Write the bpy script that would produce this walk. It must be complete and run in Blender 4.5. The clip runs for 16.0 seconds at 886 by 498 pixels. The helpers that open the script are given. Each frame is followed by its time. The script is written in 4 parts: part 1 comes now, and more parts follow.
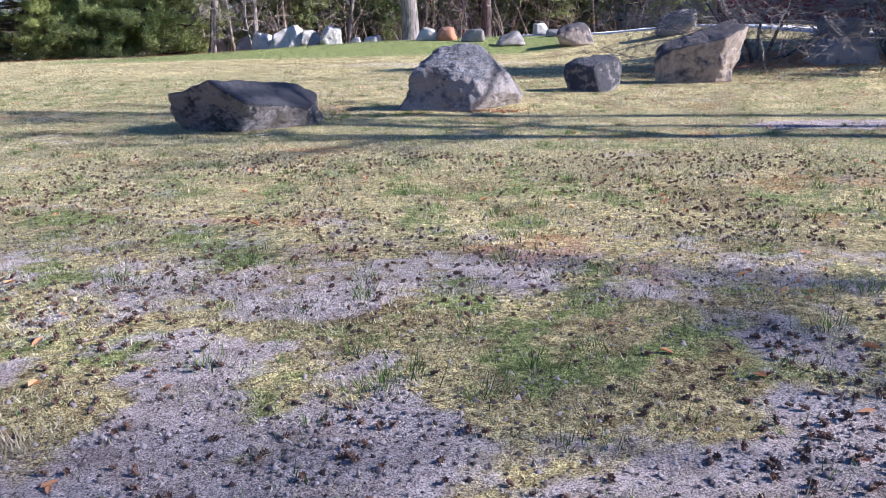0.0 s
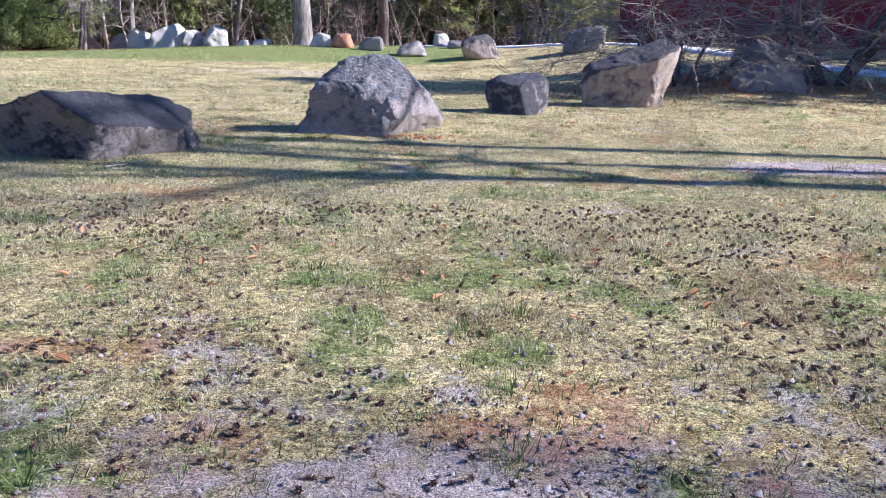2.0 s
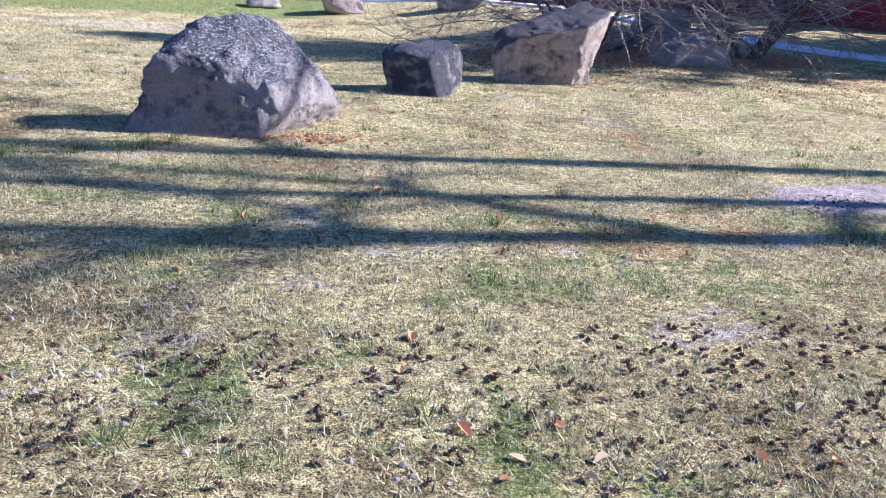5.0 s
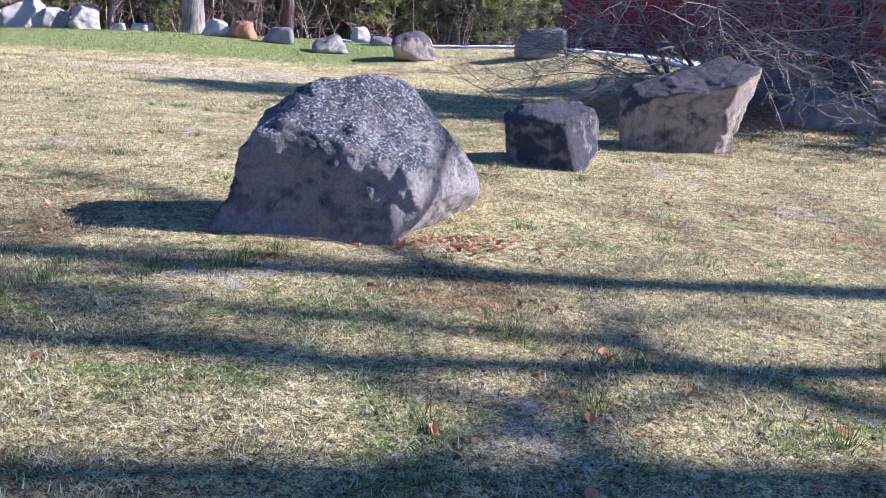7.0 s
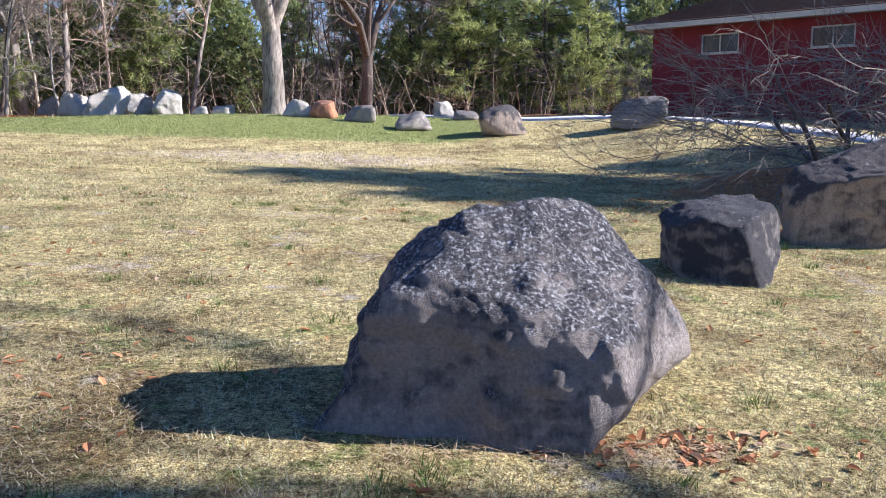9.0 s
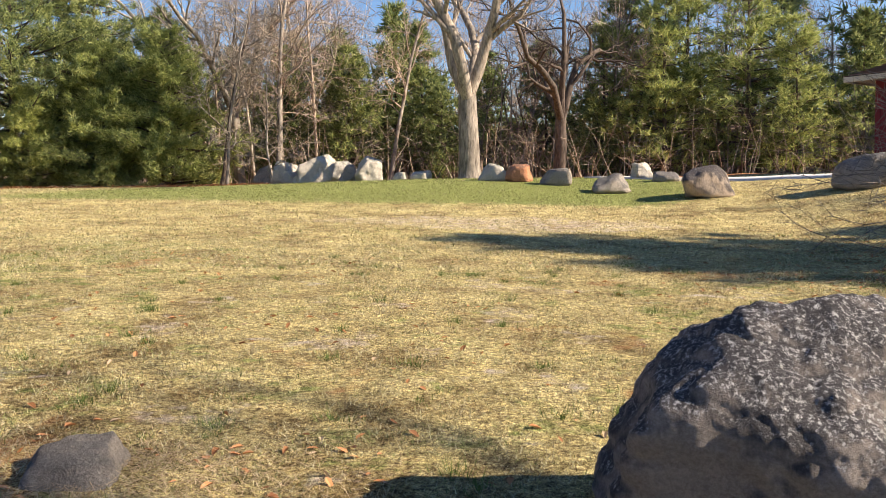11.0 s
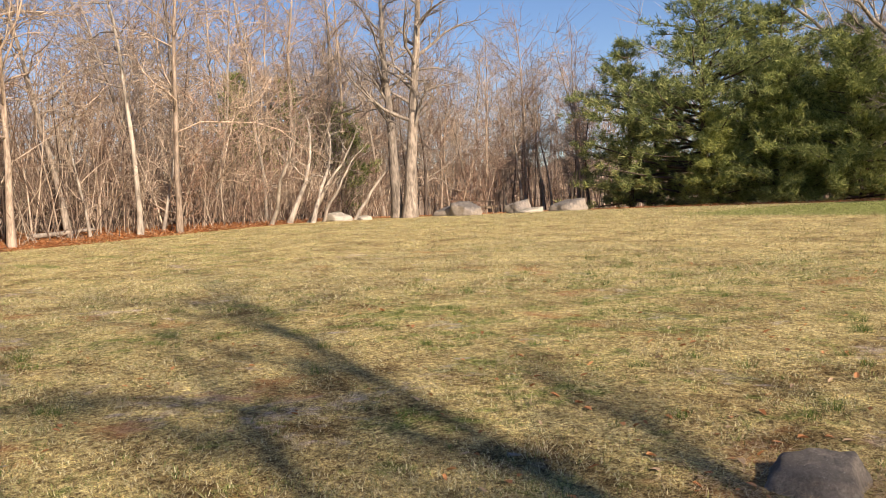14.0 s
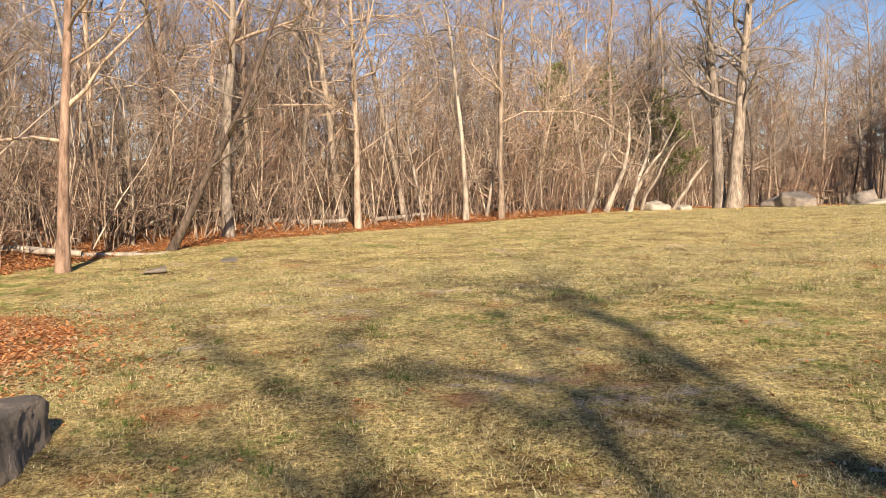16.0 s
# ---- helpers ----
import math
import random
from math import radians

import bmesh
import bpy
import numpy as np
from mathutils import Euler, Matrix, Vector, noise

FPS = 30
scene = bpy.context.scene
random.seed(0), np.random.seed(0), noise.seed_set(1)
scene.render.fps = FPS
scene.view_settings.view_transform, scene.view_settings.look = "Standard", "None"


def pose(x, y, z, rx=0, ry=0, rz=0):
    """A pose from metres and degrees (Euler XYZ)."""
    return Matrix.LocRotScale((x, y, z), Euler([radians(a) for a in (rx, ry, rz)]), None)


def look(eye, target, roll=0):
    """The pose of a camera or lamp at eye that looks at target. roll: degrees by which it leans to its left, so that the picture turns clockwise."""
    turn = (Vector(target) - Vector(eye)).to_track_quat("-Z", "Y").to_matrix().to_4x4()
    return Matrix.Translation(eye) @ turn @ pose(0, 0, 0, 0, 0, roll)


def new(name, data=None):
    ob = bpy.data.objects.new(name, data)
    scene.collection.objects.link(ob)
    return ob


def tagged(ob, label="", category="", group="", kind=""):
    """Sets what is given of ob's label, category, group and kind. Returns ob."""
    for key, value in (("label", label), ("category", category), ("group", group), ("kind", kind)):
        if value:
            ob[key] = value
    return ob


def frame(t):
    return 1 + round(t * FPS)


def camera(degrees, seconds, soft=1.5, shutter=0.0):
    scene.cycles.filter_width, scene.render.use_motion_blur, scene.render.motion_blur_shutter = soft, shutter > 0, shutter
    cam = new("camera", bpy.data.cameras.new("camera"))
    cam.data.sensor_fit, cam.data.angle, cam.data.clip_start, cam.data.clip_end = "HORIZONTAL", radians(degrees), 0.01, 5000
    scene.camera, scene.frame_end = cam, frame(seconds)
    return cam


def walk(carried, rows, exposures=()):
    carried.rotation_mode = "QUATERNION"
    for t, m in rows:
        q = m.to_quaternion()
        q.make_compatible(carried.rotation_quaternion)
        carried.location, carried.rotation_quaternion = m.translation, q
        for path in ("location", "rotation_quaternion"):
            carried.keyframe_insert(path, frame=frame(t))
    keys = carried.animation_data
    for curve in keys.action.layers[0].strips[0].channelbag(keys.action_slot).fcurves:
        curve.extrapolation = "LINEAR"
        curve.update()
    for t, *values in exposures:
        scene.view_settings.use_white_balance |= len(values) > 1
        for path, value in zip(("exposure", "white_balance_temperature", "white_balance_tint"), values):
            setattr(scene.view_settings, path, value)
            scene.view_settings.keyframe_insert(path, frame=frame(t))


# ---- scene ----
cam = camera(56.3, 16.0, soft=0.85)
METRES, EYE, TILT, LEAN, TURN = 12.0, 1.5, -5.0, 0.0, 5.9
ROWS = [
    (0.0, 0.0, 0.0, 0.0, -0.42, -7.99, 3.02),
    (0.5, -0.0041, 0.0519, 0.0055, -0.03, -9.06, 2.44),
    (1.0, -0.0099, 0.0993, 0.0119, -4.21, -9.53, 2.11),
    (1.5, -0.0126, 0.153, 0.017, -4.83, -9.54, 1.76),
    (2.0, -0.0178, 0.2064, 0.0263, -7.96, -7.74, 1.4),
    (2.5, -0.0161, 0.2601, 0.0304, -8.33, -6.55, 1.86),
    (3.0, -0.0145, 0.3133, 0.0351, -8.31, -7.5, 0.88),
    (5.5, -0.0295, 0.5617, 0.0738, -19.52, -11.23, 0.62),
    (6.0, -0.0384, 0.6142, 0.0797, -15.45, -10.21, 1.27),
    (6.5, -0.0469, 0.6654, 0.0843, -13.12, -10.23, 0.77),
    (7.0, -0.0503, 0.715, 0.094, -15.53, -8.24, -0.45),
    (7.5, -0.051, 0.7637, 0.0995, -14.06, -8.9, -1.08),
    (8.0, -0.0572, 0.8089, 0.1071, -15.42, -10.42, -0.79),
    (8.5, -0.0604, 0.85, 0.119, -13.08, -7.16, 0.26),
    (11.0, -0.0858, 0.9253, 0.1419, 2.17, 0.66, 0.96),
    (11.5, -0.0914, 0.9222, 0.1423, 10.52, 1.18, 0.48),
    (12.0, -0.0974, 0.9181, 0.1426, 18.66, 1.67, -0.12),
    (12.5, -0.1012, 0.9127, 0.1427, 26.32, 2.13, -0.23),
    (13.0, -0.1035, 0.9087, 0.1425, 34.17, 2.34, -0.55),
    (13.5, -0.1052, 0.9059, 0.1424, 40.5, 2.03, -1.23),
    (14.0, -0.1091, 0.9032, 0.1422, 46.44, 1.51, -1.49),
    (14.5, -0.1131, 0.901, 0.1415, 52.21, 0.79, -1.83),
    (15.0, -0.1148, 0.8981, 0.1411, 58.24, 0.19, -2.38),
    (15.5, -0.1165, 0.8941, 0.1407, 63.13, -0.07, -2.76),
    (16.0, -0.117, 0.8903, 0.1397, 67.74, -0.23, -3.61),
]
walk(cam, [(t, pose(0, 0, EYE, TILT, LEAN, TURN) @ pose(METRES * x, METRES * y, METRES * z, 90 + pitch, roll, yaw)) for t, x, y, z, yaw, pitch, roll in ROWS],
     [(0.0, 1.2, 5050, 23), (5.5, 1.45, 4900, 27), (8.6, 1.26, 5100, 22), (10.6, 1.2, 6800, 15), (12.5, 0.64, 6900, 21), (16.0, 0.76, 7450, 19)])

# ---- world and sun ----
SUN_EL, SUN_AZ = radians(28.5), radians(-4.0)      # azimuth from +x towards +y
to_sun = Vector((math.cos(SUN_EL) * math.cos(SUN_AZ), math.cos(SUN_EL) * math.sin(SUN_AZ), math.sin(SUN_EL)))
world = bpy.data.worlds.new("sky")
scene.world = world
world.use_nodes = True
wn = world.node_tree
sky = wn.nodes.new("ShaderNodeTexSky")
sky.sky_type, sky.sun_disc = "NISHITA", False
sky.sun_elevation, sky.sun_rotation = SUN_EL, radians(90.0) - SUN_AZ
sky.air_density, sky.dust_density, sky.ozone_density = 1.0, 0.1, 2.5
hue = wn.nodes.new("ShaderNodeHueSaturation")
hue.inputs["Hue"].default_value, hue.inputs["Saturation"].default_value = 0.507, 1.2
wn.links.new(sky.outputs[0], hue.inputs["Color"])
wn.links.new(hue.outputs[0], wn.nodes["Background"].inputs[0])
wn.nodes["Background"].inputs[1].default_value = 0.084
sun = new("sun", bpy.data.lights.new("sun", "SUN"))
sun.data.energy, sun.data.angle, sun.data.color = 5.0, radians(0.55), (1.0, 0.89, 0.73)
sun.matrix_world = look((60, 0, 40), Vector((60, 0, 40)) - to_sun)


# ---- materials ----
def mat(name, rough=0.85):
    m = bpy.data.materials.new(name)
    m.use_nodes = True
    b = m.node_tree.nodes["Principled BSDF"]
    b.inputs["Roughness"].default_value = rough
    b.inputs["Specular IOR Level"].default_value = 0.25
    return m, m.node_tree, b


def nd(nt, kind, **kw):
    n = nt.nodes.new(kind)
    for k, v in kw.items():
        n.inputs[k.replace("_", " ")].default_value = v
    return n


def noise_tex(nt, vec, scale, detail=4.0, rough=0.6):
    n = nd(nt, "ShaderNodeTexNoise", Scale=scale, Detail=detail, Roughness=rough)
    if vec:
        nt.links.new(vec, n.inputs["Vector"])
    return n.outputs["Fac"]


def ramp(nt, fac, stops):
    r = nt.nodes.new("ShaderNodeValToRGB")
    e = r.color_ramp.elements
    while len(e) < len(stops):
        e.new(0.5)
    for el, (p, c) in zip(e, stops):
        el.position, el.color = p, (*c, 1) if len(c) == 3 else c
    nt.links.new(fac, r.inputs[0])
    return r.outputs[0]


def mix(nt, fac, a, b, mode="MIX"):
    n = nt.nodes.new("ShaderNodeMix")
    n.data_type, n.blend_type = "RGBA", mode
    for sock, v in ((n.inputs[0], fac), (n.inputs[6], a), (n.inputs[7], b)):
        if isinstance(v, (int, float)):
            sock.default_value = v
        elif isinstance(v, tuple):
            sock.default_value = (*v, 1)
        else:
            nt.links.new(v, sock)
    return n.outputs[2]


def bump(nt, b, height, strength, dist):
    n = nd(nt, "ShaderNodeBump", Strength=strength, Distance=dist)
    nt.links.new(height, n.inputs["Height"])
    nt.links.new(n.outputs[0], b.inputs["Normal"])


def coords(nt, which="Object"):
    return nt.nodes.new("ShaderNodeTexCoord").outputs[which]


def world_pos(nt):
    return nt.nodes.new("ShaderNodeNewGeometry").outputs["Position"]


def ground_material():
    m, nt, b = mat("lawn_soil", 0.95)
    b.inputs["Specular IOR Level"].default_value = 0.1
    p = world_pos(nt)
    at = nt.nodes.new("ShaderNodeAttribute")
    at.attribute_name = "cover"
    sep = nt.nodes.new("ShaderNodeSeparateColor")
    nt.links.new(at.outputs["Color"], sep.inputs[0])
    fine = noise_tex(nt, p, 30.0, 7.0, 0.8)
    mid = noise_tex(nt, p, 5.0, 5.0, 0.65)
    tone = ramp(nt, noise_tex(nt, p, 1.1, 5.0, 0.7), [(0.36, (0.50, 0.42, 0.34)), (0.47, (0.92, 0.86, 0.76)), (0.56, (1.12, 1.08, 0.92)), (0.66, (1.3, 1.28, 1.2))])
    thatch = ramp(nt, fine, [(0.35, (0.07, 0.052, 0.032)), (0.45, (0.30, 0.235, 0.125)), (0.54, (0.59, 0.52, 0.27)), (0.65, (0.80, 0.745, 0.46))])
    green = ramp(nt, fine, [(0.35, (0.05, 0.065, 0.02)), (0.5, (0.21, 0.245, 0.07)), (0.64, (0.46, 0.49, 0.18))])
    soil = ramp(nt, mid, [(0.3, (0.34, 0.275, 0.235)), (0.5, (0.52, 0.445, 0.395)), (0.7, (0.68, 0.60, 0.54))])
    soil = mix(nt, 0.9, soil, ramp(nt, fine, [(0.32, (0.28, 0.25, 0.23)), (0.46, (0.85, 0.82, 0.8)), (0.66, (1.3, 1.27, 1.25))]), "MULTIPLY")
    crumb = ramp(nt, noise_tex(nt, p, 120.0, 3.0, 0.7), [(0.40, (0.35, 0.33, 0.31)), (0.50, (1.0, 1.0, 1.0)), (0.62, (1.35, 1.33, 1.3))])
    soil = mix(nt, 0.85, soil, crumb, "MULTIPLY")
    thatch = mix(nt, 0.9, thatch, crumb, "MULTIPLY")
    green = mix(nt, 0.7, green, crumb, "MULTIPLY")
    litter = ramp(nt, fine, [(0.32, (0.11, 0.05, 0.025)), (0.47, (0.36, 0.16, 0.065)), (0.57, (0.56, 0.29, 0.13)), (0.7, (0.62, 0.42, 0.24))])
    thatch = mix(nt, 1.0, thatch, tone, "MULTIPLY")
    clump = ramp(nt, noise_tex(nt, p, 11.0, 3.0, 0.6), [(0.38, (0.52, 0.50, 0.45)), (0.5, (1.0, 1.0, 1.0)), (0.62, (1.25, 1.22, 1.12))])
    thatch = mix(nt, 0.8, thatch, clump, "MULTIPLY")
    green = mix(nt, 0.8, green, clump, "MULTIPLY")

    def edge(value, breadth=0.5):
        a = nt.nodes.new("ShaderNodeMath")
        a.operation = "ADD"
        nt.links.new(value, a.inputs[0])
        s = nt.nodes.new("ShaderNodeMath")
        s.operation, s.use_clamp = "MULTIPLY_ADD", False
        nt.links.new(mid, s.inputs[0])
        s.inputs[1].default_value, s.inputs[2].default_value = breadth * 2, -breadth
        nt.links.new(s.outputs[0], a.inputs[1])
        return ramp(nt, a.outputs[0], [(0.36, (0, 0, 0)), (0.64, (1, 1, 1))])

    col = mix(nt, edge(sep.outputs[1], 0.8), thatch, green)
    col = mix(nt, edge(sep.outputs[2], 0.6), col, soil)
    col = mix(nt, edge(sep.outputs[0], 0.35), col, litter)
    nt.links.new(col, b.inputs["Base Color"])
    bump(nt, b, fine, 1.0, 0.06)
    return m


def attribute_material(name, rough=0.8, trans=0.0):
    m, nt, b = mat(name, rough)
    b.inputs["Specular IOR Level"].default_value = 0.15
    at = nt.nodes.new("ShaderNodeAttribute")
    at.attribute_name = "tint"
    nt.links.new(at.outputs["Color"], b.inputs["Base Color"])
    if trans:
        tr = nt.nodes.new("ShaderNodeBsdfTranslucent")
        nt.links.new(at.outputs["Color"], tr.inputs[0])
        mx = nt.nodes.new("ShaderNodeMixShader")
        mx.inputs[0].default_value = trans
        nt.links.new(b.outputs[0], mx.inputs[1])
        nt.links.new(tr.outputs[0], mx.inputs[2])
        nt.links.new(mx.outputs[0], nt.nodes["Material Output"].inputs[0])
    return m


def rock_material(name, base, stain, pale, speck=0.5, stained=0.5):
    """Granite: a base, dark lichen stain over the weathered parts, pale lichen flecks."""
    m, nt, b = mat(name, 0.9)
    p = world_pos(nt)
    big = noise_tex(nt, p, 1.7, 8.0, 0.72)
    mid = noise_tex(nt, p, 7.0, 6.0, 0.7)
    grain = noise_tex(nt, p, 46.0, 5.0, 0.8)
    flecks = noise_tex(nt, p, 44.0, 6.0, 0.85)
    c = mix(nt, mid, tuple(v * 0.72 for v in base), tuple(min(1, v * 1.3) for v in base))
    c = mix(nt, 0.8, c, ramp(nt, grain, [(0.3, (0.55, 0.54, 0.53)), (0.68, (1.35, 1.32, 1.28))]), "MULTIPLY")
    # stain gathers on the upper, weathered faces
    geo = nt.nodes.new("ShaderNodeNewGeometry")
    sp = nt.nodes.new("ShaderNodeSeparateXYZ")
    nt.links.new(geo.outputs["Normal"], sp.inputs[0])
    add = nt.nodes.new("ShaderNodeMath")
    add.operation = "MULTIPLY_ADD"
    nt.links.new(sp.outputs[2], add.inputs[0])
    add.inputs[1].default_value = 0.45
    nt.links.new(big, add.inputs[2])
    mp = nd(nt, "ShaderNodeMapping", Scale=(1.0, 1.0, 0.22))
    nt.links.new(p, mp.inputs[0])
    run = nt.nodes.new("ShaderNodeMath")       # stain runs down in streaks
    run.operation = "MULTIPLY_ADD"
    nt.links.new(noise_tex(nt, mp.outputs[0], 5.0, 5.0, 0.7), run.inputs[0])
    run.inputs[1].default_value = 0.9
    off = nt.nodes.new("ShaderNodeMath")
    off.operation = "SUBTRACT"
    nt.links.new(add.outputs[0], off.inputs[0])
    off.inputs[1].default_value = 0.45
    nt.links.new(off.outputs[0], run.inputs[2])
    add = run
    st = ramp(nt, add.outputs[0], [(max(0.0, stained - 0.13), (0, 0, 0)), (min(1.0, stained + 0.15), (0.92, 0.92, 0.92))])
    c = mix(nt, st, c, mix(nt, grain, tuple(v * 0.6 for v in stain), tuple(v * 1.6 for v in stain)))
    fl = ramp(nt, flecks, [(0.66 - 0.16 * speck, (0, 0, 0)), (0.72 - 0.16 * speck, (0.85, 0.85, 0.85))])
    up = ramp(nt, sp.outputs[2], [(0.38, (0.06, 0.06, 0.06)), (0.62, (1, 1, 1))])
    c = mix(nt, mix(nt, 1.0, fl, up, "MULTIPLY"), c, pale)
    nt.links.new(c, b.inputs["Base Color"])
    s = nt.nodes.new("ShaderNodeMath")
    s.operation = "ADD"
    nt.links.new(mid, s.inputs[0])
    nt.links.new(grain, s.inputs[1])
    bump(nt, b, s.outputs[0], 1.0, 0.05)
    return m


def bark_material(name, dark, light, scale=9.0):
    m, nt, b = mat(name, 0.92)
    mp = nd(nt, "ShaderNodeMapping", Scale=(1.0, 1.0, 0.22))
    nt.links.new(coords(nt), mp.inputs[0])
    n = noise_tex(nt, mp.outputs[0], scale, 6.0, 0.7)
    blot = noise_tex(nt, coords(nt), 0.9, 3.0)
    info = nt.nodes.new("ShaderNodeObjectInfo")
    c = ramp(nt, n, [(0.34, dark), (0.62, light)])
    c = mix(nt, 0.6, c, ramp(nt, blot, [(0.35, (0.62, 0.62, 0.62)), (0.65, (1.25, 1.25, 1.25))]), "MULTIPLY")
    c = mix(nt, 0.7, c, ramp(nt, info.outputs["Random"], [(0.0, (0.7, 0.66, 0.62)), (0.5, (1.0, 0.97, 0.93)), (1.0, (1.3, 1.2, 1.08))]), "MULTIPLY")
    nt.links.new(c, b.inputs["Base Color"])
    bump(nt, b, n, 0.8, 0.04)
    return m


def needle_material(name, dark, mid, light):
    m, nt, b = mat(name, 0.6)
    geo = nt.nodes.new("ShaderNodeNewGeometry")
    c = ramp(nt, geo.outputs["Random Per Island"], [(0.0, dark), (0.55, mid), (1.0, light)])
    info = nt.nodes.new("ShaderNodeObjectInfo")
    c = mix(nt, 0.5, c, ramp(nt, info.outputs["Random"], [(0.0, (0.75, 0.8, 0.8)), (1.0, (1.2, 1.15, 1.0))]), "MULTIPLY")
    nt.links.new(c, b.inputs["Base Color"])
    tr = nt.nodes.new("ShaderNodeBsdfTranslucent")
    nt.links.new(c, tr.inputs[0])
    mx = nt.nodes.new("ShaderNodeMixShader")
    mx.inputs[0].default_value = 0.45
    nt.links.new(b.outputs[0], mx.inputs[1])
    nt.links.new(tr.outputs[0], mx.inputs[2])
    nt.links.new(mx.outputs[0], nt.nodes["Material Output"].inputs[0])
    return m


def noisy_material(name, a, c2, scale=6.0, rough=0.85, rel=0.3, metal=0.0):
    m, nt, b = mat(name, rough)
    p = coords(nt)
    n = noise_tex(nt, p, scale, 6.0, 0.7)
    big = noise_tex(nt, p, scale * 0.12, 3.0)
    c = mix(nt, n, a, c2)
    c = mix(nt, 0.5, c, ramp(nt, big, [(0.3, (0.7, 0.7, 0.7)), (0.7, (1.2, 1.2, 1.2))]), "MULTIPLY")
    nt.links.new(c, b.inputs["Base Color"])
    b.inputs["Metallic"].default_value = metal
    bump(nt, b, n, rel, 0.02)
    return m


M_GROUND = ground_material()
M_GRASS = attribute_material("grass_blades", 0.75, 0.3)
M_LEAF = attribute_material("dead_leaves", 0.75, 0.2)
M_ROCK_MAIN = rock_material("granite_lichen", (0.42, 0.37, 0.33), (0.05, 0.05, 0.055), (0.74, 0.73, 0.71), 0.85, 0.66)
M_ROCK_DARK = rock_material("granite_dark", (0.38, 0.34, 0.31), (0.045, 0.045, 0.05), (0.56, 0.55, 0.54), 0.5, 0.42)
M_ROCK_TAN = rock_material("granite_tan", (0.50, 0.41, 0.32), (0.055, 0.05, 0.05), (0.60, 0.58, 0.55), 0.5, 0.58)
M_ROCK_PALE = rock_material("granite_pale", (0.56, 0.52, 0.44), (0.24, 0.24, 0.18), (0.72, 0.70, 0.62), 0.3, 0.95)
M_ROCK_RED = rock_material("granite_orange", (0.50, 0.24, 0.13), (0.2, 0.12, 0.08), (0.6, 0.4, 0.3), 0.1, 0.95)
M_ROCK_GREY = rock_material("granite_grey", (0.38, 0.34, 0.29), (0.15, 0.14, 0.125), (0.56, 0.53, 0.48), 0.4, 0.74)
M_BARK = bark_material("bark_grey", (0.11, 0.095, 0.08), (0.40, 0.355, 0.30))
M_BARK_TAN = bark_material("bark_tan", (0.17, 0.13, 0.10), (0.54, 0.45, 0.355))
M_BARK_PALE = bark_material("bark_pale", (0.17, 0.15, 0.125), (0.50, 0.455, 0.385), 4.0)
M_BARK_DARK = bark_material("bark_dark", (0.045, 0.036, 0.03), (0.17, 0.135, 0.11))
M_BARK_RED = bark_material("bark_red", (0.16, 0.105, 0.08), (0.46, 0.33, 0.25))
M_NEEDLE = needle_material("pine_needles", (0.07, 0.10, 0.04), (0.26, 0.315, 0.115), (0.56, 0.58, 0.23))
# yellow-green needles, with the brightness of sunlit boughs put into their colour
M_NEEDLE_SUN = needle_material("pine_needles_sunlit", (0.14, 0.18, 0.06), (0.36, 0.41, 0.13), (0.62, 0.63, 0.24))
def brush_material():
    m, nt, b = mat("brush_twigs", 0.9)
    geo = nt.nodes.new("ShaderNodeNewGeometry")
    c = ramp(nt, geo.outputs["Random Per Island"], [(0.0, (0.08, 0.06, 0.05)), (0.4, (0.22, 0.165, 0.125)), (0.75, (0.42, 0.33, 0.25)), (1.0, (0.62, 0.54, 0.43))])
    c = mix(nt, 0.6, c, ramp(nt, noise_tex(nt, world_pos(nt), 0.35, 3.0), [(0.35, (0.6, 0.58, 0.56)), (0.65, (1.25, 1.2, 1.15))]), "MULTIPLY")
    nt.links.new(c, b.inputs["Base Color"])
    return m


M_BRUSH = brush_material()
M_CONE = noisy_material("cone_scales", (0.07, 0.042, 0.03), (0.22, 0.13, 0.085), 60.0)
M_SIDING = noisy_material("red_boards", (0.17, 0.022, 0.026), (0.25, 0.038, 0.04), 12.0, 0.75)
M_ROOF = noisy_material("brown_shingles", (0.13, 0.075, 0.055), (0.27, 0.165, 0.12), 22.0, 0.95)
M_TRIM = noisy_material("cream_trim", (0.50, 0.44, 0.34), (0.62, 0.56, 0.45), 8.0, 0.6)
M_CONCRETE = noisy_material("pale_concrete", (0.48, 0.46, 0.44), (0.66, 0.64, 0.61), 14.0, 0.95)
M_ASPHALT = noisy_material("worn_asphalt", (0.10, 0.09, 0.085), (0.19, 0.17, 0.155), 18.0, 0.95)
M_FAR = noisy_material("far_trees", (0.08, 0.065, 0.05), (0.27, 0.21, 0.16), 0.9, 1.0, 1.0)
M_WOOD = noisy_material("weathered_wood", (0.16, 0.12, 0.09), (0.30, 0.24, 0.18), 10.0)
mg, ntg, bg = mat("window_glass", 0.05)
bg.inputs["Base Color"].default_value = (0.03, 0.035, 0.04, 1)
bg.inputs["Specular IOR Level"].default_value = 0.6
M_GLASS = mg


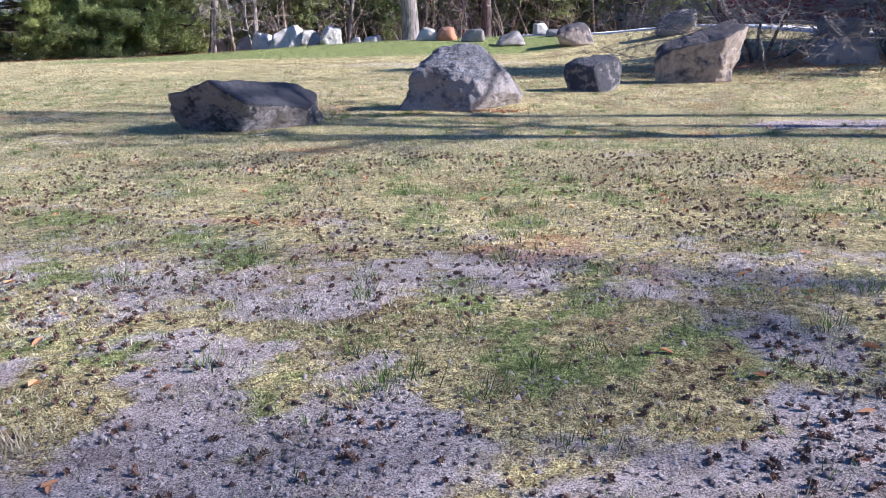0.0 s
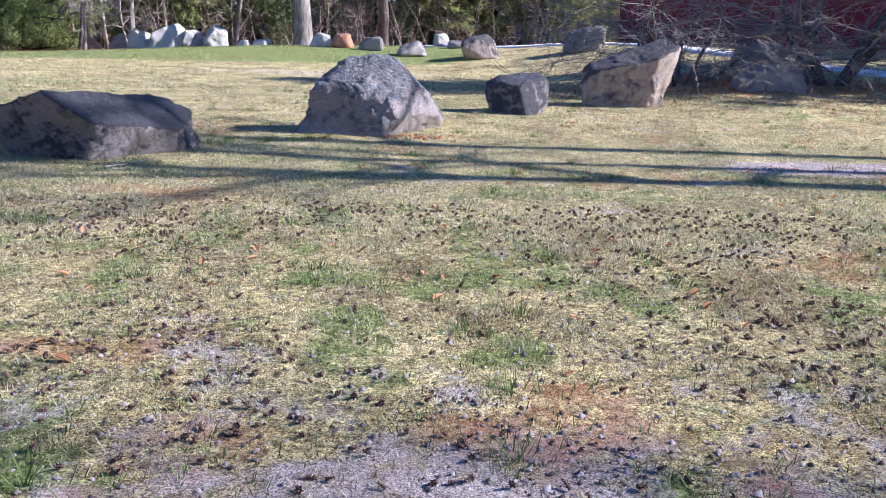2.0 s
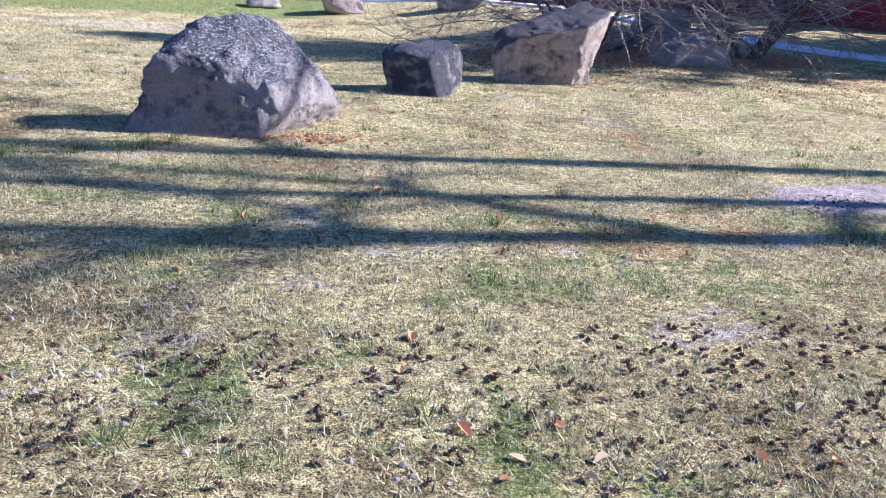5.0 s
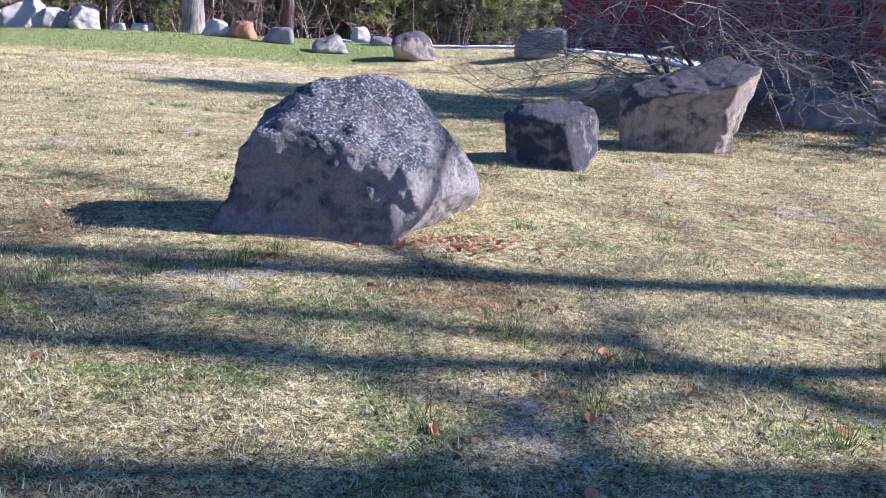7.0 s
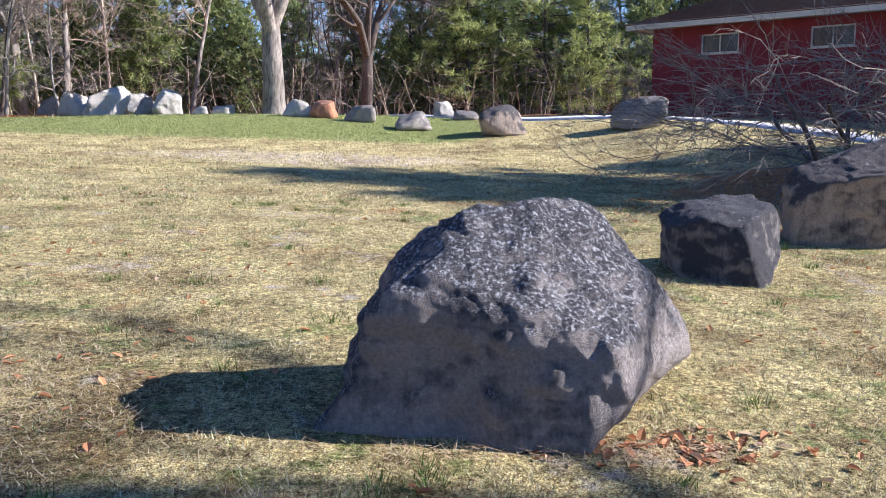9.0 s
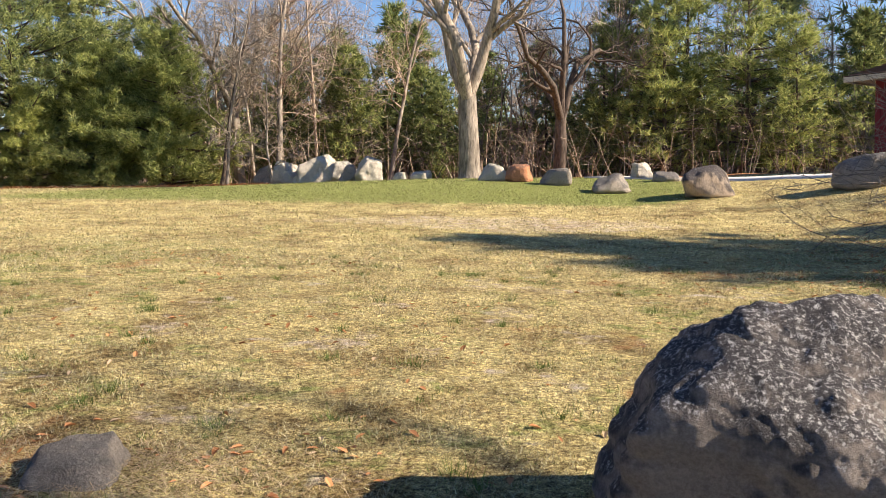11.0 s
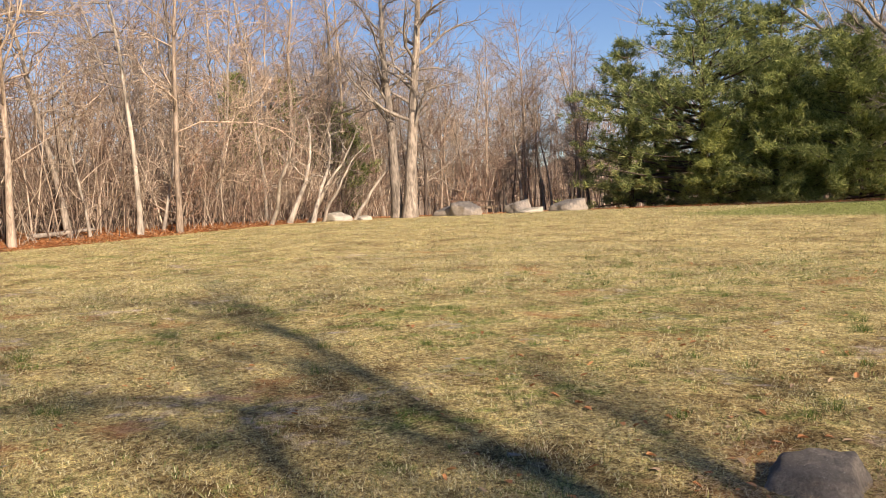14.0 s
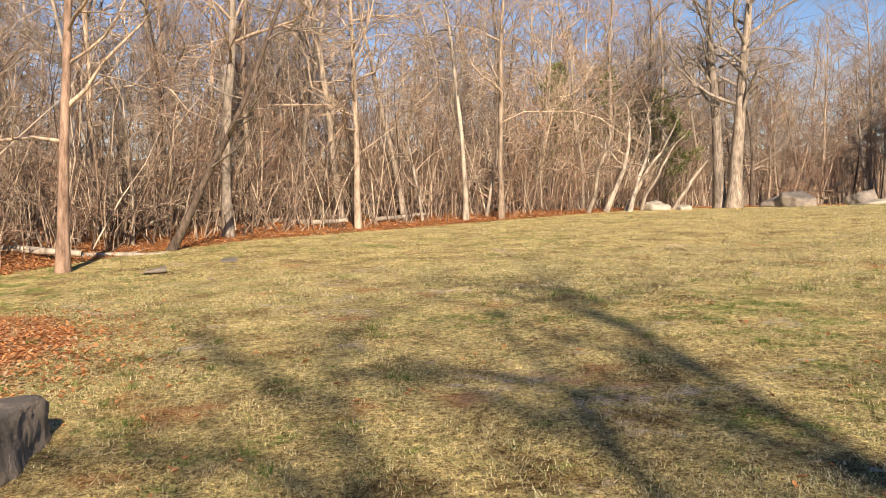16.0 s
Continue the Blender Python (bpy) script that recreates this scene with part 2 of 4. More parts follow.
# ---- helpers for meshes ----
def mesh_from(name, verts, faces_flat, per, materials, smooth=False):
    """A mesh out of numpy arrays: verts (n, 3), faces (m, per)."""
    me = bpy.data.meshes.new(name)
    verts = np.asarray(verts, dtype=np.float32)
    f = np.asarray(faces_flat, dtype=np.int32).reshape(-1, per)
    me.vertices.add(len(verts))
    me.vertices.foreach_set("co", verts.ravel())
    me.loops.add(f.size)
    me.loops.foreach_set("vertex_index", f.ravel())
    me.polygons.add(len(f))
    me.polygons.foreach_set("loop_start", np.arange(0, f.size, per, dtype=np.int32))
    if smooth:
        me.polygons.foreach_set("use_smooth", np.ones(len(f), dtype=bool))
    me.materials.append(materials)
    me.update(calc_edges=True)
    return me


def paint(me, name, colours):
    at = me.attributes.new(name, "FLOAT_COLOR", "POINT")
    at.data.foreach_set("color", np.c_[colours, np.ones(len(colours))].astype(np.float32).ravel())


def hash2(ix, iy, seed):
    v = np.sin(ix * 127.1 + iy * 311.7 + seed * 74.7) * 43758.5453
    return v - np.floor(v)


def vnoise(x, y, scale, seed=0, octaves=3):
    """Smooth value noise in 0..1, for arrays."""
    out, amp, tot = 0.0, 1.0, 0.0
    for o in range(octaves):
        u, v = x * scale, y * scale
        iu, iv = np.floor(u), np.floor(v)
        fu, fv = u - iu, v - iv
        fu, fv = fu * fu * (3 - 2 * fu), fv * fv * (3 - 2 * fv)
        s = seed + o * 13
        a = hash2(iu, iv, s) * (1 - fu) + hash2(iu + 1, iv, s) * fu
        b = hash2(iu, iv + 1, s) * (1 - fu) + hash2(iu + 1, iv + 1, s) * fu
        out = out + amp * (a * (1 - fv) + b * fv)
        tot, amp, scale = tot + amp, amp * 0.5, scale * 2.03
    return out / tot


def sstep(a, b, v):
    t = np.clip((v - a) / (b - a), 0, 1)
    return t * t * (3 - 2 * t)


# ---- the lie of the land ----
EDGE_Y = (-40, 2, 6.4, 9, 12.2, 19.6, 26.5, 33, 40)
EDGE_X = (-12, -18.5, -23.4, -28, -31, -33.5, -36.5, -41, -46)
NORTH_X = (-60, -45, -36, -28, -20, -17, -10, -6, 0, 5, 12)
NORTH_Y = (38, 42, 46.5, 48, 49, 50, 49.5, 50, 47, 46, 46)
CAP = 2.6


def height(x, y):
    """Ground height: a gentle slope up to the west and north, with a bank along the row of stones."""
    x, y = np.asarray(x, dtype=float), np.asarray(y, dtype=float)
    p = 0.055 - 0.037 * x + 0.036 * y
    p = p + 0.85 * sstep(33, 47, y + np.clip(x, 0, 8)) * sstep(-22, -6, x) + 0.35 * sstep(16, 26, y) * sstep(3, 8, x)
    p = np.maximum(p, -0.6)
    p = p + 0.45 * sstep(0.0, 3.5, np.interp(y, EDGE_Y, EDGE_X) - x)
    k = 0.22
    h = CAP - k * np.log1p(np.exp(np.clip((CAP - p) / k, -30, 30)))
    return h + 0.05 * (vnoise(x, y, 0.25, 3, 2) - 0.5) + 0.025 * (vnoise(x, y, 1.7, 5, 2) - 0.5)


def ground_z(x, y):
    return float(height(np.array([x]), np.array([y]))[0])


def into_wood(x, y):
    """Metres past the lawn's edge, into the woods (negative on the lawn)."""
    west = np.interp(y, EDGE_Y, EDGE_X) - x
    north = y - np.interp(x, NORTH_X, NORTH_Y)
    return np.maximum(west, north)


def cover(x, y):
    """Litter, green and bare shares of the ground."""
    litter = sstep(-0.6, 0.8, into_wood(x, y) + 1.2 * (vnoise(x, y, 0.6, 21) - 0.5))
    mulch = 1 - sstep(0.75, 1.15, np.hypot((x - 8.5) / 5.0, (y - 25.0) / 3.0) + 0.5 * (vnoise(x, y, 0.8, 22) - 0.5))
    pile = 1 - sstep(0.7, 1.1, np.hypot((x + 13.5) / 2.6, (y - 7.6) / 1.7) + 0.4 * (vnoise(x, y, 1.5, 23) - 0.5))
    scrap = 0.5 * sstep(0.55, 0.78, vnoise(x, y, 1.3, 24, 4)) * sstep(34, 22, y)
    litter = np.maximum(np.maximum(litter, mulch * 0.9), np.maximum(pile, scrap))
    green = 0.12 + (0.32 + 0.2 * sstep(10, 6, y)) * sstep(0.45, 0.72, vnoise(x, y, 2.6, 31, 4)) * sstep(34, 20, y)
    lush = sstep(35.0, 38.5, y) * sstep(-26, -16, x) * sstep(5, -1, x)
    green = np.maximum(green, lush * 1.3)
    green = green + 0.14 * sstep(0.45, 0.7, vnoise(x, y, 0.2, 33))
    bare = (1.05 * sstep(0.36, 0.60, 0.5 * vnoise(x, y, 0.8, 41, 3) + 0.5 * vnoise(x, y, 2.9, 45, 4))) * sstep(8.5, 2.5, y + 0.2 * np.abs(x))
    bare = np.maximum(bare, 0.42 * sstep(0.5, 0.75, vnoise(x, y, 1.5, 42, 4)) * sstep(30, 20, y))
    sand = 1 - sstep(0.6, 1.1, np.hypot((x - 4.9) / 2.4, (y - 11.9) / 0.65) + 0.5 * (vnoise(x, y, 2.0, 43) - 0.5))
    worn = 0.75 * (1 - sstep(0.5, 1.2, np.hypot((x + 3.5) / 6.0, (y - 31) / 3.0) + 0.5 * (vnoise(x, y, 0.7, 44) - 0.5)))
    return litter, np.clip(green, 0, 1.2), np.clip(np.maximum(np.maximum(bare, sand * 1.2), worn * 0.6), 0, 1.2)


def spaced(lo, hi, core_lo, core_hi, step, growth=1.13):
    mid = list(np.arange(core_lo, core_hi, step))
    s, v, right = step, core_hi, []
    while v < hi:
        right.append(v)
        s *= growth
        v += s
    s, v, left = step, core_lo - step, []
    while v > lo:
        left.append(v)
        s *= growth
        v -= s
    return np.array(left[::-1] + mid + right)


def build_ground():
    gx, gy = spaced(-900, 900, -14, 7, 0.16, 1.06), spaced(-900, 900, 0, 22, 0.16, 1.05)
    X, Y = np.meshgrid(gx, gy)
    x, y = X.ravel(), Y.ravel()
    v = np.c_[x, y, height(x, y)]
    nx, ny = len(gx), len(gy)
    i = (np.arange(ny - 1)[:, None] * nx + np.arange(nx - 1)[None, :]).ravel()
    me = mesh_from("ground", v, np.c_[i, i + 1, i + nx + 1, i + nx], 4, M_GROUND, True)
    paint(me, "cover", np.c_[cover(x, y)])
    return tagged(new("ground", me), "patchy winter lawn of dry and green grass with bare soil", "ground", kind="structure")


build_ground()


def part(name, me, parent, label=""):
    ob = new(name, me)
    ob.parent = parent
    return tagged(ob, label)


# ---- boulders ----
def boulder(name, centre, planes, material, label, rough=0.03, sub=6, soft=10.0, seed=0, sink=0.0, category="boulder", group=""):
    """A rock: a ball pressed flat by planes (normal, distance from the centre), then worn by noise. z of the centre is world height."""
    bm = bmesh.new()
    bmesh.ops.create_icosphere(bm, subdivisions=sub, radius=1.0)
    d = np.array([v.co[:] for v in bm.verts])
    f = np.array([[v.index for v in fa.verts] for fa in bm.faces])
    bm.free()
    d /= np.linalg.norm(d, axis=1)[:, None]
    inv = np.zeros(len(d))
    for n, dist in planes:
        n = np.array(n, dtype=float)
        n /= np.linalg.norm(n)
        inv += np.clip(d @ n / dist, 0, None) ** soft
    r = inv ** (-1.0 / soft)
    size = float(np.median(r))
    p = d * r[:, None]
    off = Vector((seed * 7.3, seed * 3.1, seed * 1.7))
    big = np.array([noise.noise((Vector(q) * (0.9 / size)) + off * 2) for q in p])
    disp = big * 0.6 + np.array([noise.fractal((Vector(q) * (1.6 / size)) + off, 1.0, 2.0, 6) for q in p])
    ridg = np.array([abs(noise.noise((Vector(q) * (4.2 / size)) - off)) for q in p])
    p = p * (1 + (rough * disp * 1.6 - rough * 0.9 * (0.3 - ridg)) * 1.0)[:, None]
    me = mesh_from(name, p, f, 3, material, True)
    ob = new(name, me)
    ob.location = (centre[0], centre[1], centre[2] - sink)
    return tagged(ob, label, category, group)


# the great grey boulder by the path
boulder("boulder", (-0.857, 14.761, 1.042), [
    ((-0.20, -0.98, 0.00), 0.61), ((0.81, -0.56, 0.17), 0.473), ((0.63, -0.45, -0.63), 0.516), ((-0.02, -0.73, 0.68), 0.525), ((-0.08, 0.40, 0.91), 0.645),
    ((0.76, 0.08, 0.65), 0.561), ((-0.73, -0.02, 0.68), 0.87), ((-0.17, 0.96, 0.24), 0.60), ((0.99, 0.17, -0.03), 1.025), ((-0.93, 0.10, 0.36), 1.02),
    ((0.13, -0.16, -0.98), 0.52), ((0.89, 0.21, 0.41), 0.929), ((-0.39, -0.33, 0.86), 0.755), ((0.38, -0.59, 0.71), 0.45)],
    M_ROCK_MAIN, "large grey granite boulder with white lichen flecks on top", 0.06, 7, 22.0, 1)
# the long, dark one with an undercut front
boulder("boulder", (-4.006, 11.909, 0.954), [
    ((-0.33, -0.89, -0.31), 0.478), ((0.51, -0.25, 0.82), 0.332), ((-0.17, 0.16, 0.97), 0.359), ((1.00, 0.03, -0.03), 0.882), ((-0.07, 0.95, 0.30), 0.79), ((-0.97, 0.18, -0.19), 1.059),
    ((0.11, 0.09, -0.99), 0.50), ((-0.67, -0.10, 0.73), 0.899), ((0.66, -0.55, -0.51), 0.473), ((-0.62, -0.50, -0.61), 0.735)],
    M_ROCK_DARK, "long dark grey boulder with a sloping top and undercut front", 0.065, 7, 28.0, 2)
# the small cube-like one
boulder("boulder", (1.539, 18.354, 0.903), [
    ((-0.55, -0.83, 0.05), 0.58), ((0.68, -0.66, 0.28), 0.48), ((0.00, -0.21, 0.98), 0.415), ((0.97, 0.24, -0.08), 0.551), ((-0.96, 0.20, -0.19), 0.533), ((-0.27, 0.91, 0.30), 0.40), ((0, 0, -1), 0.547),
    ((-0.51, -0.38, -0.77), 0.80), ((-0.43, -0.20, 0.88), 0.528), ((0.75, -0.03, 0.66), 0.65), ((0.71, -0.28, -0.65), 0.533)],
    M_ROCK_DARK, "small blocky dark boulder with one rough lit face", 0.05, 6, 30.0, 3)
# the tall one with a tan broken face
boulder("boulder", (4.055, 20.136, 1.19), [
    ((-0.21, -0.97, -0.14), 0.476), ((0.55, -0.80, -0.20), 0.70), ((-0.23, -0.27, 0.93), 0.46), ((0.94, -0.16, -0.31), 0.879), ((-0.94, 0.29, -0.15), 0.882), ((-0.24, 0.91, 0.34), 0.50), ((0.01, 0.17, -0.99), 0.64),
    ((0.82, 0.47, 0.32), 1.077), ((-0.69, -0.32, 0.65), 0.732)],
    M_ROCK_TAN, "tall dark-topped boulder with a broken tan face", 0.055, 6, 34.0, 4)
# two slabs under the shrub
boulder("boulder", (8.3, 22.8, 1.05), [((0, -1, 0.2), 0.45), ((0.1, -0.2, 1), 0.33), ((1, -0.2, 0.1), 0.75), ((-1, -0.1, 0.3), 0.75), ((0, 1, 0), 0.5), ((0, 0, -1), 0.45), ((-0.6, -0.3, 0.8), 0.52)],
    M_ROCK_GREY, "low slab-like grey boulder among fallen leaves", 0.05, 5, 12.0, 5)
boulder("boulder", (9.9, 27.4, 1.78), [((0, -1, 0.1), 0.42), ((0, -0.1, 1), 0.25), ((1, 0, 0.2), 0.62), ((-1, 0, 0.3), 0.62), ((0, 1, 0), 0.5), ((0, 0, -1), 0.5)],
    M_ROCK_GREY, "flat dark grey boulder beside the drive", 0.05, 5, 10.0, 6)


def field_stone(x, y, w, h, material, label, seed, depth=0.8, group="stones along the lawn's edge", tilt=0.0, block=7.0, name="boulder", sub=4, low=0.0):
    """A rock of width w and height h standing on the ground."""
    z = ground_z(x, y)
    rg = random.Random(seed)
    c = h * 0.42
    planes = [((1, rg.uniform(-0.3, 0.3), rg.uniform(0, 0.35)), w * 0.47), ((-1, rg.uniform(-0.3, 0.3), rg.uniform(-0.1, 0.35)), w * 0.47),
              ((rg.uniform(-0.3, 0.3), -1, rg.uniform(0.0, 0.3)), w * 0.47 * depth), ((rg.uniform(-0.3, 0.3), 1, 0.1), w * 0.47 * depth),
              ((rg.uniform(-0.2, 0.2) + tilt, rg.uniform(-0.3, 0.0), 1), h - c), ((0, 0, -1), c + 0.12 * h + low),
              ((rg.choice((-0.7, 0.7)), -0.4, 0.65), w * rg.uniform(0.30, 0.40)), ((rg.uniform(-0.6, 0.6), -0.5, -0.7), w * 0.5)]
    return boulder(name, (x, y, z + c), planes, material, label, 0.06, sub, block, seed, category="stone" if name == "stone" else "boulder", group=group)


ROW = (  # the row along the bank: x, y, width, height, material, label, tilt
    (-4.8, 43.9, 1.05, 0.62, M_ROCK_PALE, "pale grey stone in a row on the grass bank", 0.1),
    (-3.75, 43.3, 0.98, 0.62, M_ROCK_RED, "rounded orange-brown stone on the grass bank", 0.0),
    (-2.3, 42.0, 0.95, 0.58, M_ROCK_GREY, "rounded grey-brown stone on the grass bank", 0.0),
    (-0.4, 40.0, 1.3, 0.50, M_ROCK_GREY, "low brown stone on the grass bank", -0.15),
    (1.8, 42.8, 1.0, 0.28, M_ROCK_GREY, "flat grey stone lying in the grass", 0.0),
    (2.4, 37.9, 1.5, 0.85, M_ROCK_TAN, "dark leaning boulder at the end of the row", -0.35),
    (6.4, 35.9, 1.35, 0.85, M_ROCK_GREY, "large rounded grey-tan boulder by the drive", 0.0),
    (-9.4, 48.3, 0.65, 0.36, M_ROCK_PALE, "small pale stone beside the tree", 0.0),
    (-8.5, 48.5, 0.95, 0.34, M_ROCK_PALE, "small flat pale stone beside the tree", 0.0))
for i, (x, y, w, h, m, lab, tl) in enumerate(ROW):
    field_stone(x, y, w, h, m, lab, 20 + i, tilt=tl)
b = field_stone(1.1, 44.9, 0.72, 0.62, M_ROCK_PALE, "square-cut pale stone block on the grass bank", 40, 0.9, block=30.0)
PILE = ((-17.0, 51.4, 1.1, 0.95, M_ROCK_GREY), (-15.6, 50.8, 1.5, 1.25, M_ROCK_PALE), (-13.7, 50.4, 2.0, 1.4, M_ROCK_PALE), (-11.9, 48.9, 0.9, 0.9, M_ROCK_GREY), (-10.8, 48.3, 1.55, 1.15, M_ROCK_PALE), (-12.5, 50.2, 1.3, 1.1, M_ROCK_PALE), (-14.7, 49.9, 0.7, 0.45, M_ROCK_PALE))
for i, (x, y, w, h, m) in enumerate(PILE):
    field_stone(x, y, w * 0.84, h * 0.86, m, "pale lichen-spotted boulder in a heap under the pines", 50 + i, group="heap of pale boulders", tilt=(-0.3, 0.2, -0.2, 0.3, 0.25, 0.1, 0)[i], block=14.0, sub=5)
WEST = ((-36.4, 38.7, 1.45, 0.85, M_ROCK_GREY), (-37.9, 38.6, 1.7, 0.75, M_ROCK_GREY), (-36.1, 42.1, 1.3, 0.95, M_ROCK_GREY), (-34.9, 44.7, 1.8, 0.8, M_ROCK_GREY), (-34.5, 41.3, 1.6, 0.3, M_ROCK_PALE),
        (-38.4, 32.0, 1.2, 0.5, M_ROCK_PALE), (-37.6, 32.9, 0.7, 0.3, M_ROCK_PALE))
for i, (x, y, w, h, m) in enumerate(WEST):
    field_stone(x, y, w, h * 0.66, m, "weathered pale boulder at the far edge of the lawn", 70 + i, group="boulders at the wood's edge", block=16.0, tilt=(0.25, 0, -0.3, 0.1, 0, 0.2, 0)[i])
boulder("stone", (-4.69, 14.95, 0.735), [((0.1, -0.94, 0.33), 0.17), ((-0.05, -0.2, 0.98), 0.15), ((0.85, 0.2, 0.35), 0.215), ((-0.85, -0.4, 0.4), 0.25), ((-0.3, 1, 0.3), 0.26), ((0, 0, -1), 0.2), ((0.6, -0.3, 0.7), 0.19)],
    M_ROCK_GREY, "half-buried grey stone with a pale lichen patch in dry grass", 0.05, 5, 12.0, 90, category="stone")
for x, y, w, sd in ((-22.60, 11.22, 0.62, 92), (-21.15, 9.63, 0.75, 93)):
    field_stone(x, y, w, 0.07, M_ROCK_GREY, "flat grey ledge stone flush with the grass", sd, 0.6, "flat stones in the lawn", block=4.0, name="stone")
field_stone(-8.5, 9.1, 1.1, 0.36, M_ROCK_GREY, "grey boulder with a pale seam beside brown leaves", 91, 0.7, "", block=12.0, sub=5)


# ---- boxes and the red building ----
def box_mesh(name, size, material, bevel=0.01, centre=(0, 0, 0)):
    bm = bmesh.new()
    bmesh.ops.create_cube(bm, size=1.0)
    for v in bm.verts:
        v.co = Vector((v.co.x * size[0] + centre[0], v.co.y * size[1] + centre[1], v.co.z * size[2] + centre[2]))
    if bevel:
        bmesh.ops.bevel(bm, geom=bm.edges[:], offset=bevel, segments=1, affect="EDGES")
    me = bpy.data.meshes.new(name)
    bm.to_mesh(me)
    bm.free()
    me.materials.append(material)
    return me


def build_house():
    """A low red building with a brown hip roof. Its own x runs along the long wall, y into the depth."""
    LEN, DEP, H, T = 19.0, 9.0, 4.0, 0.2
    house = new("red_building")
    house.matrix_world = pose(10.4, 46.7, 2.1, 0, 0, math.degrees(math.atan2(-0.71, 0.70)))
    tagged(house, "low dark red building with a brown hip roof", "building")
    # front wall with three high windows cut out of it: piers, sill band and head band
    wins = (2.2, 6.6, 11.0, 15.4)
    ww, wz0, wz1 = 1.6, 2.85, 3.65
    def wall_bit(x0, x1, z0, z1, y0=0.0, y1=T):
        return part("wall", box_mesh("wall", (x1 - x0, y1 - y0, z1 - z0), M_SIDING, 0, ((x0 + x1) / 2, (y0 + y1) / 2, (z0 + z1) / 2)), house)
    wall_bit(0, LEN, -1.4, wz0)
    wall_bit(0, LEN, wz1, H)
    x = 0.0
    for w in wins:
        wall_bit(x, w, wz0, wz1)
        x = w + ww
    wall_bit(x, LEN, wz0, wz1)
    wall_bit(0, LEN, -1.4, H, DEP - T, DEP)
    wall_bit(0, T, -1.4, H, T, DEP - T)
    wall_bit(LEN - T, LEN, -1.4, H, T, DEP - T)
    for w in wins:
        win = part("window", box_mesh("pane", (ww - 0.1, 0.03, wz1 - wz0 - 0.1), M_GLASS, 0, (w + ww / 2, 0.12, (wz0 + wz1) / 2)), house, "dark high window in a pale frame")
        for dx, dz, sx, sz in ((0, wz1 - 0.03, ww, 0.06), (0, wz0 + 0.03, ww, 0.06), (-ww / 2 + 0.03, (wz0 + wz1) / 2, 0.06, wz1 - wz0 - 0.12), (ww / 2 - 0.03, (wz0 + wz1) / 2, 0.06, wz1 - wz0 - 0.12), (0, (wz0 + wz1) / 2, 0.05, wz1 - wz0 - 0.12)):
            part("frame", box_mesh("frame", (sx, 0.08, sz), M_TRIM, 0.005, (w + ww / 2 + dx, 0.06, dz)), win)
        part("sill", box_mesh("sill", (ww + 0.16, 0.14, 0.05), M_TRIM, 0.005, (w + ww / 2, -0.02, wz0 - 0.03)), win)
    # vertical battens of the siding
    bat = box_mesh("batten", (0.045, 0.025, wz0 + 1.2), M_SIDING, 0.004)
    for i in range(62):
        o = part("batten", bat, house)
        o.location = (0.2 + i * 0.305, -0.012, (wz0 - 1.2) / 2)
    o = 0.85
    part("fascia", box_mesh("fascia", (LEN + 2 * o, 0.05, 0.22), M_TRIM, 0.01, (LEN / 2, -o, H + 0.06)), house, "cream fascia board")
    part("fascia", box_mesh("fascia", (0.05, DEP + 2 * o, 0.22), M_TRIM, 0.01, (-o, DEP / 2, H + 0.06)), house, "cream fascia board")
    part("fascia", box_mesh("fascia", (0.05, DEP + 2 * o, 0.22), M_TRIM, 0.01, (LEN + o, DEP / 2, H + 0.06)), house, "cream fascia board")
    part("soffit", box_mesh("soffit", (LEN + 2 * o - 0.1, DEP + 2 * o - 0.1, 0.04), M_TRIM, 0, (LEN / 2, DEP / 2, H + 0.03)), house)
    # hip roof in shingle courses, each a step proud of the one above
    z0, run = H + 0.17, DEP / 2 + o
    n, rise = 26, 2.2
    v, f = [], []
    for i in range(n + 1):
        a, b = i / n, min(1.0, (i + 1) / n)
        for q, zz in ((a, z0 + rise * a + 0.03), (b, z0 + rise * b)):
            d = q * run - 0.06 * (zz == z0 + rise * a + 0.03)
            d = min(d, run - 0.01)
            v += [(-o + d, -o + d, zz), (LEN + o - d, -o + d, zz), (LEN + o - d, DEP + o - d, zz), (-o + d, DEP + o - d, zz)]
    for r in range(2 * n + 1):
        for k in range(4):
            f.append((4 * r + k, 4 * r + (k + 1) % 4, 4 * r + 4 + (k + 1) % 4, 4 * r + 4 + k))
    part("roof", mesh_from("roof", np.array(v), np.array(f), 4, M_ROOF), house, "brown shingled hip roof")
    return house


build_house()


